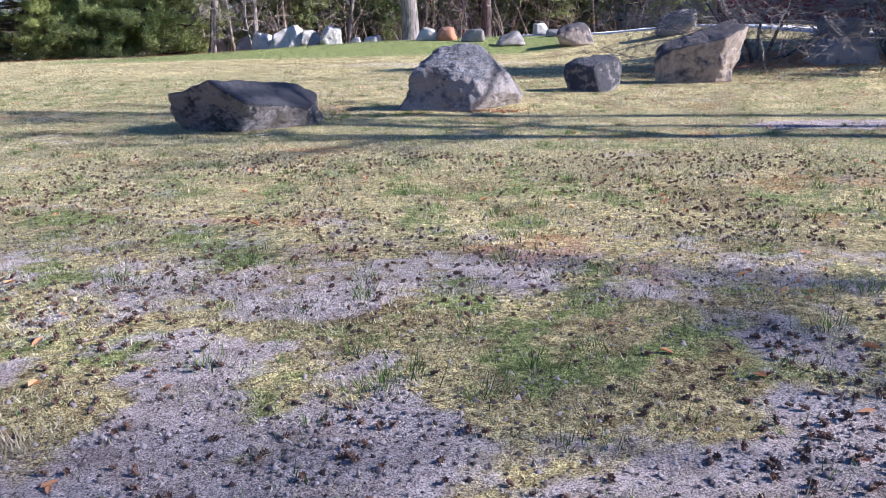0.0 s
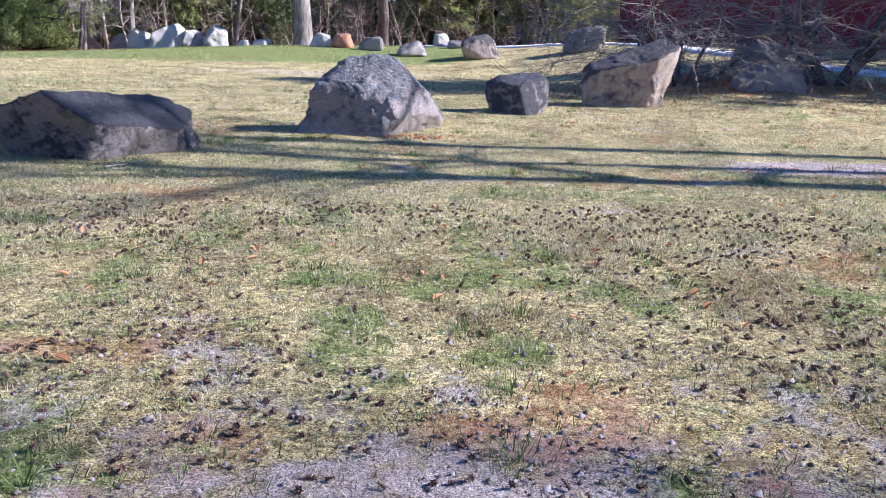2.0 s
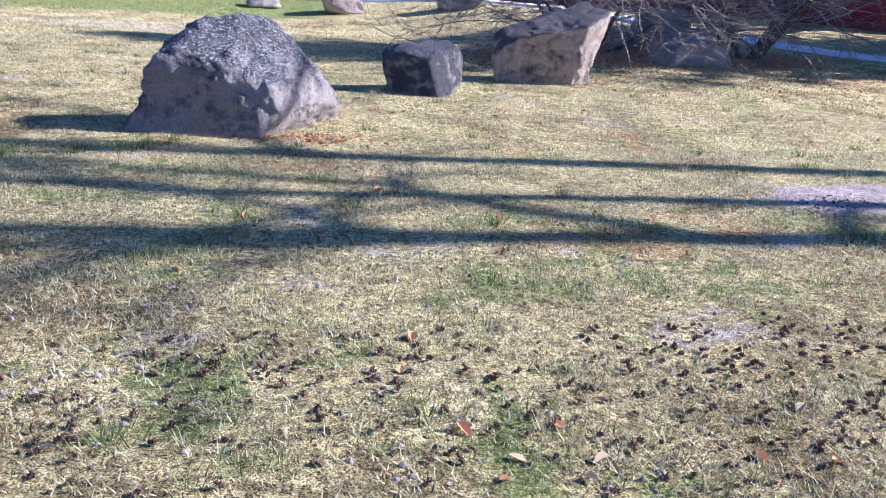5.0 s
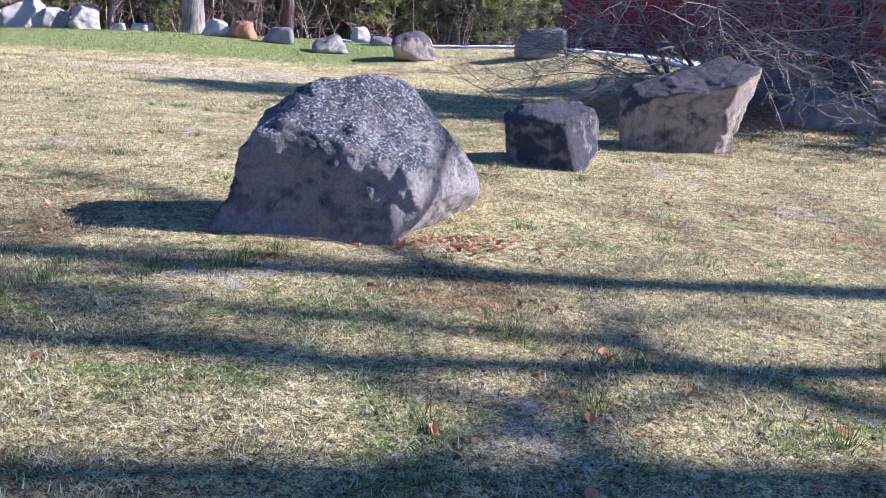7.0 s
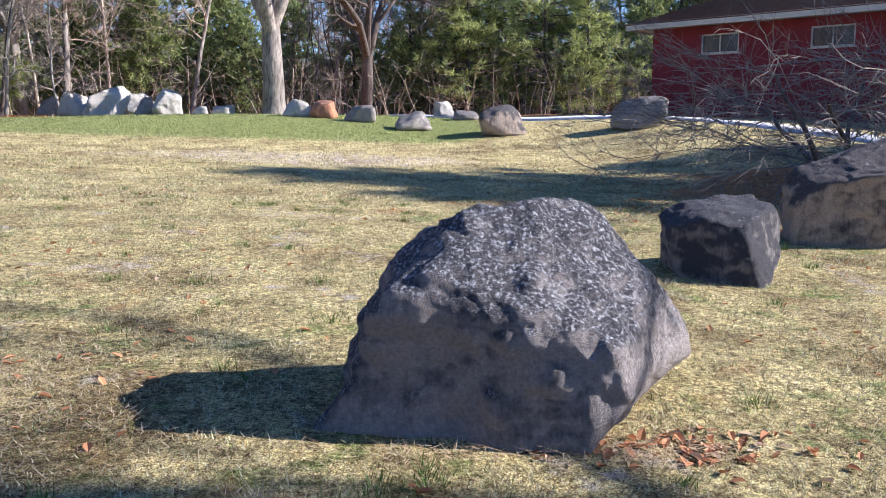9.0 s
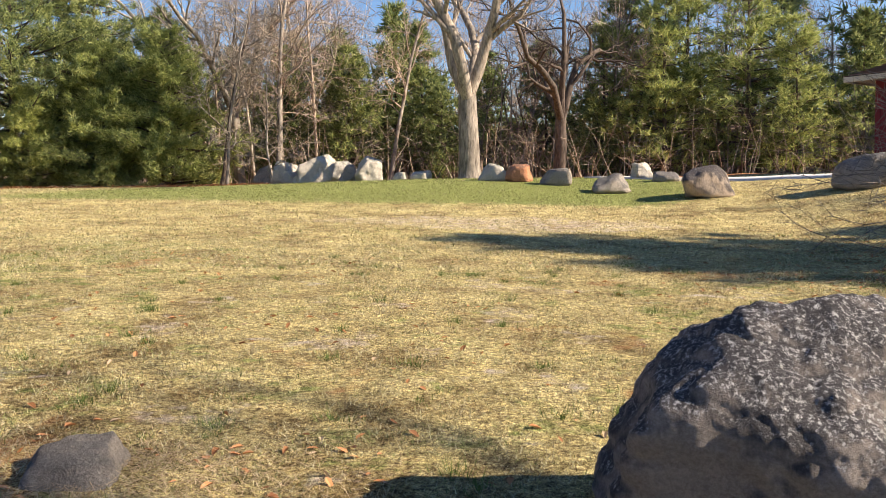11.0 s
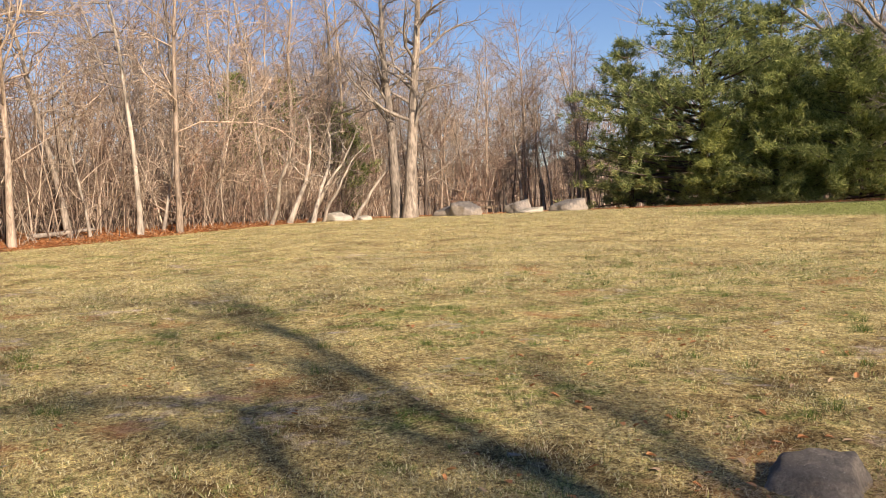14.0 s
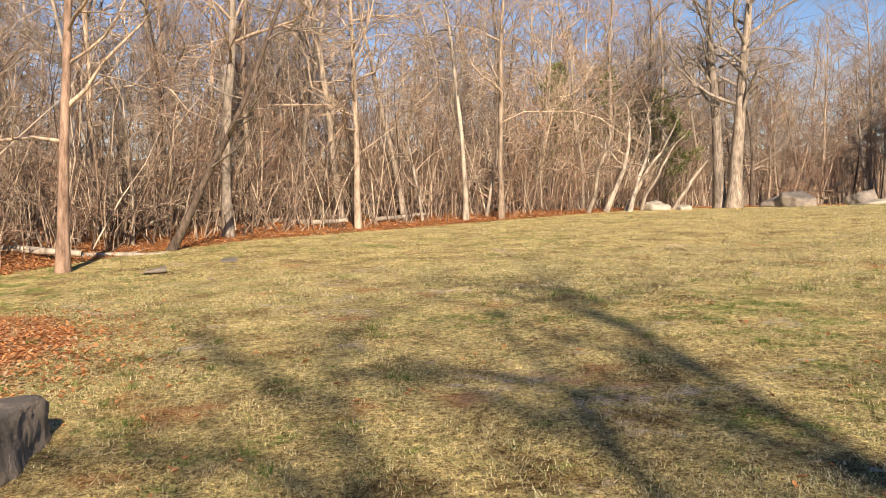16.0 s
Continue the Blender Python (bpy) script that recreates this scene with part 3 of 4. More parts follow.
def strip(name, line, width, material, label, lift=0.03, cat="path"):
    """A thick paved strip draped on the ground along a line of points."""
    pts = []
    for (x0, y0), (x1, y1) in zip(line[:-1], line[1:]):
        for t in np.linspace(0, 1, 14, endpoint=False):
            pts.append((x0 + (x1 - x0) * t, y0 + (y1 - y0) * t))
    pts.append(line[-1])
    P = np.array(pts)
    P = np.c_[np.convolve(np.pad(P[:, 0], 5, "edge"), np.ones(11) / 11, "valid"), np.convolve(np.pad(P[:, 1], 5, "edge"), np.ones(11) / 11, "valid")]
    d = np.gradient(P, axis=0)
    d /= np.linalg.norm(d, axis=1)[:, None]
    nrm = np.c_[-d[:, 1], d[:, 0]]
    L, R = P + nrm * width / 2, P - nrm * width / 2
    zl, zr = height(L[:, 0], L[:, 1]) + lift, height(R[:, 0], R[:, 1]) + lift
    v = np.concatenate([np.c_[L, zl], np.c_[R, zr], np.c_[L, zl - 0.25], np.c_[R, zr - 0.25]])
    n = len(P)
    i = np.arange(n - 1)
    f = np.concatenate([np.c_[i, i + n, i + n + 1, i + 1], np.c_[i + 2 * n, i, i + 1, i + 2 * n + 1], np.c_[i + n, i + 3 * n, i + 3 * n + 1, i + n + 1]])
    return tagged(new(name, mesh_from(name, v, f, 4, material)), label, cat, kind="structure")


strip("pavement", [(-1.0, 47.5), (3.2, 43.0), (7.4, 39.0), (11.0, 34.2), (14.0, 29.0), (18.5, 23.5), (28.0, 16.0)], 1.5, M_CONCRETE, "pale concrete walk in front of the red building", 0.05)


# ---- bare trees ----
class Wood:
    """Gathers tapered tubes for one mesh."""
    def __init__(self):
        self.v, self.f, self.n = [], [], 0

    def tube(self, pts, radii, k):
        P = np.asarray(pts, dtype=float)
        r = np.asarray(radii, dtype=float)
        n = len(P)
        t = np.gradient(P, axis=0)
        t /= np.linalg.norm(t, axis=1)[:, None] + 1e-9
        ref = np.array([0.31, 0.95, 0.05]) if abs(t[0, 2]) > 0.5 else np.array([0.05, 0.1, 0.99])
        a = np.cross(t, ref)
        a /= np.linalg.norm(a, axis=1)[:, None] + 1e-9
        b = np.cross(t, a)
        ang = np.arange(k) * 2 * np.pi / k
        ring = P[:, None, :] + r[:, None, None] * (np.cos(ang)[None, :, None] * a[:, None, :] + np.sin(ang)[None, :, None] * b[:, None, :])
        self.v.append(ring.reshape(-1, 3))
        i = np.arange(n - 1)[:, None] * k
        j = np.arange(k)[None, :]
        j2 = (j + 1) % k
        A, B, C, D = i + j, i + j2, i + k + j2, i + k + j
        f = np.concatenate([np.stack([A, B, C], -1).reshape(-1, 3), np.stack([A, C, D], -1).reshape(-1, 3)]) + self.n
        self.f.append(f)
        self.n += n * k

    def mesh(self, name, material):
        return mesh_from(name, np.concatenate(self.v), np.concatenate(self.f), 3, material, True)


def path_of(rg, start, way, length, n, wander, lift):
    p, d, out = np.array(start, dtype=float), np.array(way, dtype=float), []
    d /= np.linalg.norm(d)
    out.append(p.copy())
    for _ in range(n):
        d = d + rg.normal(0, wander, 3) + np.array((0, 0, lift))
        d /= np.linalg.norm(d)
        p = p + d * (length / n)
        out.append(p.copy())
    return np.array(out)


def bare_tree_meshes(seed, tall, r0, limbs=9, twigs=(6, 6, 4), low=0.3, spread=0.8, wander=0.10, crook=0.16, lean=(0, 0), fork=False, fork_at=0.42, bark=M_BARK, limb_bark=None, levels=4, droop=0.02, stout=1.0):
    """Trunk and crown of a leafless tree, with its foot at the origin."""
    rg = np.random.RandomState(seed)
    trunk, crown = Wood(), Wood()
    n = 12
    P = path_of(rg, (0, 0, -0.25), (lean[0], lean[1], 1), tall * (fork_at if fork else 1.0), n, wander * 0.45, 0.06)
    s = np.linspace(0, 1, n + 1)
    R = r0 * (1 - 0.22 * s if fork else (1 - s) ** 0.8 * 0.97 + 0.03)
    R[0] *= 1.45
    R[1] *= 1.08
    trunk.tube(P, R, 10)

    def branch(start, way, length, r, level):
        if level >= levels or r < 0.002:
            return
        nseg = (8, 6, 4, 2 if levels > 4 else 1, 1)[level]
        Q = path_of(rg, start, way, length, nseg, crook * (1, 1.2, 1.4, 1.4, 1.5)[level], droop if level < 3 else 0.0)
        q = np.linspace(0, 1, nseg + 1)
        crown.tube(Q, r * (1 - q * 0.86) + 0.006, (7, 5, 3, 3, 3)[level])
        if level + 1 >= levels:
            return
        m = (limbs, *twigs)[min(level + 1, 3)]
        for c in range(m):
            u = 0.18 + 0.8 * (c + rg.uniform(0, 1)) / m
            fi = u * nseg
            i0 = min(int(fi), nseg - 1)
            p = Q[i0] + (Q[i0 + 1] - Q[i0]) * (fi - i0)
            t = Q[i0 + 1] - Q[i0]
            t /= np.linalg.norm(t)
            side = np.cross(t, rg.normal(0, 1, 3))
            side /= np.linalg.norm(side) + 1e-9
            w = t * rg.uniform(0.5, 0.95) + side * rg.uniform(0.55, 0.95) + np.array((0, 0, 0.12))
            branch(p, w, length * rg.uniform(0.32, 0.6) * (1 - 0.45 * u), r * (1 - 0.86 * u) * rg.uniform(0.5, 0.72), level + 1)

    if fork:
        a0 = rg.uniform(0, 6.28)
        for c in range(fork):
            a = a0 + c * 6.283 / fork + rg.uniform(-0.4, 0.4)
            w = np.array((math.cos(a) * spread, math.sin(a) * spread, rg.uniform(0.8, 1.3)))
            branch(P[-1] - (P[-1] - P[-2]) * rg.uniform(0.1, 1.2), w, tall * rg.uniform(0.6, 0.8), r0 * rg.uniform(0.46, 0.66), 0)
    else:
        for c in range(limbs):
            u = low + (0.97 - low) * (c + rg.uniform(0, 0.9)) / limbs
            fi = u * n
            i0 = min(int(fi), n - 1)
            p = P[i0] + (P[i0 + 1] - P[i0]) * (fi - i0)
            a = rg.uniform(0, 6.283)
            w = np.array((math.cos(a) * spread, math.sin(a) * spread, rg.uniform(0.35, 0.9)))
            branch(p, w, tall * rg.uniform(0.2, 0.4) * (1.15 - 0.6 * u), r0 * (1 - u * 0.8) * rg.uniform(0.3, 0.5) * stout, 1)
    return trunk.mesh("trunk", bark), crown.mesh("crown", limb_bark or bark)


def plant(name, meshes, x, y, label, turn=0.0, scale=1.0, category="tree", group="", names=("trunk", "crown")):
    e = new(name)
    for nm, me in zip(names, meshes):
        part(nm, me, e)
    e.matrix_world = pose(x, y, ground_z(x, y), 0, 0, turn) @ Matrix.Scale(scale, 4)
    return tagged(e, label, category, group)


# the great oak on the bank
plant("tree", bare_tree_meshes(11, 17.0, 0.52, 8, (9, 7, 5), fork=4, fork_at=0.235, spread=0.62, wander=0.03, crook=0.14, levels=5, droop=0.05, bark=M_BARK, limb_bark=M_BARK), -6.2, 48.5, "great leafless oak with a forked grey trunk on the bank", 70)
# two pale crooked trees behind the pines
SYC = bare_tree_meshes(15, 15.0, 0.34, 8, (9, 7, 6), fork=4, fork_at=0.3, spread=0.75, crook=0.2, levels=4, bark=M_BARK_PALE)
plant("tree", SYC, -21.0, 58.4, "leafless tree with pale crooked limbs behind the pines", 0)
plant("tree", SYC, -24.4, 60.4, "leafless tree with pale crooked limbs behind the pines", 130, 1.1)
plant("tree", bare_tree_meshes(16, 13.0, 0.36, 9, (8, 7, 6), fork=4, fork_at=0.26, spread=0.5, crook=0.28, bark=M_BARK_DARK, limb_bark=M_BARK_DARK), -2.2, 55.5, "leafless twisted tree with a dark trunk at the wood's edge", 40)
# the twin-trunked tree at the far corner of the lawn
TWIN = bare_tree_meshes(18, 15.5, 0.34, 20, (8, 8, 7), low=0.3, spread=0.9, wander=0.06, crook=0.15, lean=(0.0, 0.0), bark=M_BARK, limb_bark=M_BARK)
TWIN2 = bare_tree_meshes(19, 14.5, 0.30, 18, (8, 8, 7), low=0.3, spread=0.8, wander=0.07, crook=0.15, lean=(-0.05, 0.02), bark=M_BARK, limb_bark=M_BARK)
plant("tree", TWIN, -37.5, 35.7, "tall leafless tree with a pale flaking foot", 0)
plant("tree", TWIN2, -38.3, 35.5, "tall leafless tree standing close beside another", 60)
# crooked birches beside them
BIRCH = [bare_tree_meshes(30 + i, 7.5, 0.13, 7, (4, 4, 3), low=0.35, spread=1.0, wander=0.3, crook=0.28, lean=((0.3, -0.2, 0.5)[i], (0.2, -0.4, 0.3)[i]), bark=M_BARK_PALE) for i in range(3)]
for i, (x, y, t, s) in enumerate(((-38.0, 28.9, 10, 1.0), (-38.4, 30.2, 200, 0.8), (-37.6, 30.0, 75, 0.9), (-39.0, 31.4, 300, 0.7), (-37.2, 27.6, 150, 0.8), (-39.5, 33.5, 20, 0.75))):
    plant("tree", BIRCH[i % 3], x, y, "crooked pale-barked sapling leaning at the wood's edge", t, s, group="pale saplings")

# the western wood: tall bare trees, a few kinds, many turns and sizes
KINDS = [bare_tree_meshes(100 + i, (15.5, 16.0, 15.0, 12.5, 16.5, 10.0, 7.5, 14.5)[i], (0.11, 0.14, 0.09, 0.11, 0.15, 0.075, 0.055, 0.10)[i], (22, 24, 22, 26, 22, 30, 34, 22)[i], (6, 8, 8), low=(0.2, 0.25, 0.3, 0.15, 0.3, 0.1, 0.04, 0.35)[i], spread=(0.75, 0.7, 0.75, 0.9, 0.7, 0.8, 0.7, 0.75)[i], wander=0.12, crook=0.22,
         lean=((0.05, 0.0), (-0.05, 0.1), (0.1, -0.05), (0.28, 0.12), (0, 0), (-0.15, -0.1), (0.2, 0.1), (-0.12, 0.05))[i],
         bark=(M_BARK_TAN, M_BARK, M_BARK_TAN, M_BARK_DARK, M_BARK, M_BARK_PALE, M_BARK_TAN, M_BARK_PALE)[i], limb_bark=(M_BARK_TAN, M_BARK_TAN, M_BARK_RED, M_BARK, M_BARK_TAN, M_BARK_TAN, M_BARK_RED, M_BARK)[i]) for i in range(8)]
plant("tree", bare_tree_meshes(120, 13.0, 0.135, 12, (6, 5, 4), low=0.2, spread=1.1, wander=0.04, crook=0.2, bark=M_BARK_RED, limb_bark=M_BARK_TAN), -22.6, 7.6, "leafless tree with reddish bark at the wood's edge", 0)
plant("tree", KINDS[4], -31.4, 11.5, "leafless grey-brown tree at the wood's edge", 30, 1.15)
plant("tree", bare_tree_meshes(121, 12.0, 0.12, 10, (6, 5, 4), low=0.25, spread=1.2, wander=0.12, crook=0.22, lean=(0.35, 0.6), bark=M_BARK_DARK, limb_bark=M_BARK), -28.2, 9.6, "dark leafless tree leaning over its neighbours", 0)
plant("tree", KINDS[0], -34.9, 22.6, "slender leafless tree at the wood's edge", 200, 1.05)
rgw = np.random.RandomState(7)
spots, tries = [], 0
while len(spots) < 190 and tries < 9000:
    tries += 1
    x, y = rgw.uniform(-80, -15), rgw.uniform(-14, 62)
    w = float(into_wood(np.array([x]), np.array([y]))[0])
    if w < 0.5 or w > 34 or rgw.uniform() > 1.25 * math.exp(-w / 16):
        continue
    if -46 < x < -20 and y > 46 or any(math.hypot(x - a, y - b) < 1.3 for a, b in spots):
        continue
    spots.append((x, y))
for i, (x, y) in enumerate(spots):
    plant("tree", KINDS[i % 8], x, y, "leafless sunlit tree in the western wood", rgw.uniform(0, 360), rgw.uniform(0.75, 1.2), group="western wood")
# twiggy young growth along the edge
for i in range(34):
    y = -4 + 40 * (i + rgw.uniform(0, 1)) / 34
    x = float(np.interp(y, EDGE_Y, EDGE_X)) - rgw.uniform(1.2, 4.0)
    plant("sapling", KINDS[(6, 5, 6)[i % 3]], x, y, "twiggy reddish-tan sapling at the wood's edge", rgw.uniform(0, 360), rgw.uniform(0.55, 0.95), "sapling", "saplings along the wood")
for i in range(46):
    x, y = rgw.uniform(-72, -43), rgw.uniform(43, 68)
    plant("tree", KINDS[(i * 3) % 8], x, y, "slim leafless tree in the far wood", rgw.uniform(0, 360), rgw.uniform(0.6, 0.95), group="far north-western wood")
spots = []
while len(spots) < 52:
    x, y = rgw.uniform(-22, 30), rgw.uniform(57, 80)
    if x > 8 and y < 63 or any(math.hypot(x - a, y - b) < 1.5 for a, b in spots):
        continue
    spots.append((x, y))
for i, (x, y) in enumerate(spots):
    plant("tree", KINDS[(i * 5 + 1) % 8], x, y, "slim leafless tree among the northern pines", rgw.uniform(0, 360), rgw.uniform(0.7, 1.1), group="northern wood")
# trees to the east, whose shadows lie across the lawn
EAST = [bare_tree_meshes(140 + i, 20.0, (0.24, 0.30, 0.21)[i], 15, (7, 7, 5), low=0.5, spread=0.9, wander=0.10, crook=0.2, bark=M_BARK, stout=1.6) for i in range(3)]
for i, (x, y, t, s) in enumerate(((18.3, 11.8, 0, 1.0), (18.8, 9.7, 200, 0.95), (15.5, 10.8, 50, 0.85), (33.0, 0.4, 220, 1.0), (36.0, 1.2, 300, 1.1), (24.0, -1.0, 80, 0.9), (41.0, -2.0, 30, 1.15), (45.0, 4.5, 170, 1.1), (31.0, 21.5, 70, 0.8), (36.0, 31.0, 10, 0.9), (42.0, 25.0, 200, 1.0), (30.0, -6.0, 145, 1.0), (40.0, -9.0, 260, 1.0))):
    plant("tree", EAST[i % 3], x, y, "leafless tree shading the eastern lawn", t, s, group="eastern trees")


# ---- undergrowth along the woods ----
def undergrowth():
    w = Wood()
    rg = np.random.RandomState(55)
    made = 0
    while made < 5200:
        x, y = rg.uniform(-62, -14), rg.uniform(-10, 50)
        d = float(into_wood(np.array([x]), np.array([y]))[0])
        if d < 0.9 or d > 24 or y > 41 or x > np.interp(y, EDGE_Y, EDGE_X) - 0.9 or rg.uniform() > math.exp(-d / 9):
            continue
        z = ground_z(x, y)
        tall = (rg.uniform(1.2, 4.5) if rg.uniform() < 0.75 else rg.uniform(4, 7.5)) if d > 1.2 else rg.uniform(0.4, 2.2)
        P = path_of(rg, (x, y, z - 0.05), (rg.normal(0, 0.5 / (0.6 + 0.4 * tall)), rg.normal(0, 0.5 / (0.6 + 0.4 * tall)), 1), tall, 4, 0.17, 0.0)
        w.tube(P, np.linspace(rg.uniform(0.008, 0.02) + 0.003 * tall, 0.003, 5), 3)
        for k in range(5):
            u = rg.randint(1, 4)
            Q = path_of(rg, P[u], (rg.normal(), rg.normal(), rg.uniform(0, 1.0)), tall * rg.uniform(0.15, 0.4), 1, 0.3, 0)
            w.tube(Q, (0.008, 0.003), 3)
        made += 1
    return tagged(new("undergrowth", w.mesh("undergrowth", M_BRUSH)), "tangle of tan leafless saplings and brambles along the wood", "undergrowth", kind="stuff")


undergrowth()


def far_woods():
    """Slim trunks and twigs deep in the woods, too many to count."""
    w = Wood()
    rg = np.random.RandomState(56)
    made = 0
    while made < 2100:
        x, y = rg.uniform(-105, 40), rg.uniform(-25, 105)
        d = float(into_wood(np.array([x]), np.array([y]))[0])
        if d < 14 or d > 48 or (x > 5 and y < 62):
            continue
        z = ground_z(x, y)
        tall = rg.uniform(6, 14.5)
        P = path_of(rg, (x, y, z - 0.1), (rg.normal(0, 0.1), rg.normal(0, 0.1), 1), tall, 5, 0.07, 0.02)
        w.tube(P, np.linspace(rg.uniform(0.03, 0.10), 0.008, 6), 3)
        for k in range(17):
            u = rg.randint(1, 6)
            w.tube(path_of(rg, P[u], (rg.normal(), rg.normal(), rg.uniform(0.2, 1.2)), tall * rg.uniform(0.1, 0.28), 1, 0.25, 0), (0.02, 0.006), 3)
        made += 1
    return tagged(new("far_woods", w.mesh("far_woods", M_BRUSH)), "dense leafless grey-brown woods in the distance", "woods", kind="stuff")


far_woods()


def north_brush():
    """Dead lower boughs and saplings under the northern pines."""
    w = Wood()
    rg = np.random.RandomState(57)
    for _ in range(1500):
        x, y = rg.uniform(-22, 20), rg.uniform(55, 72)
        z, tall = ground_z(x, y), rg.uniform(0.8, 4.0)
        P = path_of(rg, (x, y, z - 0.05), (rg.normal(0, 0.3), rg.normal(0, 0.3), 1), tall, 3, 0.2, 0)
        w.tube(P, np.linspace(0.03, 0.005, 4), 3)
        for k in range(4):
            w.tube(path_of(rg, P[rg.randint(1, 4)], (rg.normal(), rg.normal(), 0.3), tall * 0.3, 1, 0.3, 0), (0.012, 0.004), 3)
    return tagged(new("brush", w.mesh("brush", M_BRUSH)), "bare brush and dead boughs under the northern pines", "undergrowth", kind="stuff")


north_brush()


def distant_trees():
    """The tree line far beyond the woods, closing the view."""
    n, rows = 720, 7
    a = np.linspace(0, 2 * np.pi, n, endpoint=False)
    top = 8.5 + 4.5 * vnoise(a * 40, a * 0, 1.0, 201, 4) + 1.5 * vnoise(a * 200, a * 0, 1.0, 202, 2)
    v = []
    for r in range(rows):
        u = r / (rows - 1)
        R = 125 + 8 * vnoise(a * 60, a * 0 + r * 3.7, 1.0, 203, 3) + 5 * u
        v.append(np.c_[-10 + R * np.cos(a), 25 + R * np.sin(a), 0.5 + top * u])
    v = np.concatenate(v)
    i = (np.arange(rows - 1)[:, None] * n + np.arange(n)[None, :]).ravel()
    j = (np.arange(rows - 1)[:, None] * n + (np.arange(n)[None, :] + 1) % n).ravel()
    me = mesh_from("backdrop", v, np.c_[i, j, j + n, i + n], 4, M_FAR)
    return tagged(new("backdrop", me), "distant brown and green tree line", "tree line", kind="structure")


distant_trees()


def fallen_log(x, y, length, r, turn, seed, label="pale fallen log in the undergrowth"):
    rg = np.random.RandomState(seed)
    w = Wood()
    P = path_of(rg, (-length / 2, 0, 0), (1, 0, 0.08), length, 6, 0.04, 0)
    w.tube(P, np.linspace(r, r * 0.6, 7), 8)
    for k in range(3):
        w.tube(path_of(rg, P[2 + k], rg.normal(0, 1, 3) + np.array((0, 0, 0.6)), 0.6, 2, 0.1, 0), (r * 0.3, r * 0.2, 0.004), 4)
    ob = new("fallen_log", w.mesh("fallen_log", M_BARK_PALE))
    ob.matrix_world = pose(x, y, ground_z(x, y) + r * 0.7, 0, 0, turn)
    return tagged(ob, label, "log")


for a in ((-25.5, 6.3, 3.0, 0.13, 70, 1), (-34.0, 14.5, 3.4, 0.14, 60, 2), (-34.6, 18.2, 2.6, 0.10, 110, 3), (-26.5, 8.0, 3.5, 0.09, 100, 4), (-30.5, 9.0, 2.5, 0.08, 40, 5)):
    fallen_log(*a)


# ---- pines ----
def pine_meshes(seed, tall, radius, bare=0.1, clumps=10, blades=11, needles=M_NEEDLE, blade=0.36, wide=0.045, gap=0.5, fat=0.75, flat=0.28):
    rg = np.random.RandomState(seed)
    trunk = Wood()
    P = path_of(rg, (0, 0, -0.2), (0, 0, 1), tall, 10, 0.02, 0.05)
    trunk.tube(P, np.linspace(tall * 0.016, 0.015, 11), 8)
    centres, outs = [], []
    z = tall * bare
    while z < tall * 0.985:
        u = z / tall
        reach = radius * (min(1.0, 0.8 + 1.2 * u) if u < 0.2 else 1.0) * (1 - u) ** fat * rg.uniform(0.75, 1.15) + 0.25
        for k in range(rg.randint(5, 8)):
            a = rg.uniform(0, 6.283)
            L = reach * rg.uniform(0.6, 1.15)
            base = np.array((np.interp(z, P[:, 2], P[:, 0]), np.interp(z, P[:, 2], P[:, 1]), z))
            way = np.array((math.cos(a), math.sin(a), rg.uniform(-0.12, 0.22) + 0.5 * u ** 2))
            Q = path_of(rg, base, way, L, 4, 0.07, 0.035)
            trunk.tube(Q, np.linspace(0.02 + 0.012 * L, 0.006, 5), 4)
            m = max(3, int(clumps * L / radius + 2))
            for c in range(m):
                s = 0.28 + 0.72 * (c + rg.uniform(0, 1)) / m
                fi = s * 4
                i0 = min(int(fi), 3)
                p = Q[i0] + (Q[i0 + 1] - Q[i0]) * (fi - i0)
                sp = 0.24 * L * (1.15 - s) + 0.12
                centres.append(p + rg.normal(0, 1, 3) * np.array((sp, sp, sp * flat)))
                outs.append((way[0] * 0.7, way[1] * 0.7, 0.45))
        z += gap * rg.uniform(0.7, 1.2)
    C, O = np.repeat(np.array(centres), blades, 0), np.repeat(np.array(outs), blades, 0)
    d = rg.normal(0, 0.75, C.shape) + O
    d /= np.linalg.norm(d, axis=1)[:, None]
    side = np.cross(d, rg.normal(0, 1, C.shape))
    side /= np.linalg.norm(side, axis=1)[:, None]
    ln = blade * rg.uniform(0.6, 1.3, (len(C), 1))
    C = C + rg.normal(0, 0.09, C.shape)
    v = np.stack([C - side * wide, C + side * wide, C + d * ln], 1).reshape(-1, 3)
    f = np.arange(len(v)).reshape(-1, 3)
    return trunk.mesh("trunk", M_BARK_DARK), mesh_from("crown", v, f, 3, needles)


PINE_TALL = pine_meshes(1, 15.0, 8.2, 0.05, 22, 26, blade=0.40, wide=0.024, gap=0.62, fat=0.72, flat=0.16)
PINE_MID = pine_meshes(2, 14.5, 5.0, 0.06, 20, 24, blade=0.40, wide=0.024, gap=0.62, fat=0.7, flat=0.18)
PINE_LEFT = pine_meshes(3, 10.5, 5.6, 0.05, 18, 24, blade=0.40, wide=0.024, gap=0.8, fat=0.65, flat=0.12)
PINE_BUSH = pine_meshes(4, 8.0, 3.9, 0.02, 22, 24, M_NEEDLE_SUN, 0.36, 0.024, 0.45, 0.55, flat=0.24)
PINE_BACK = [pine_meshes(5, 13.5, 4.4, 0.06, 9, 14, M_NEEDLE, 0.6, 0.06, 0.75, 0.6), pine_meshes(6, 12.0, 4.8, 0.04, 9, 14, M_NEEDLE, 0.6, 0.06, 0.75, 0.6)]
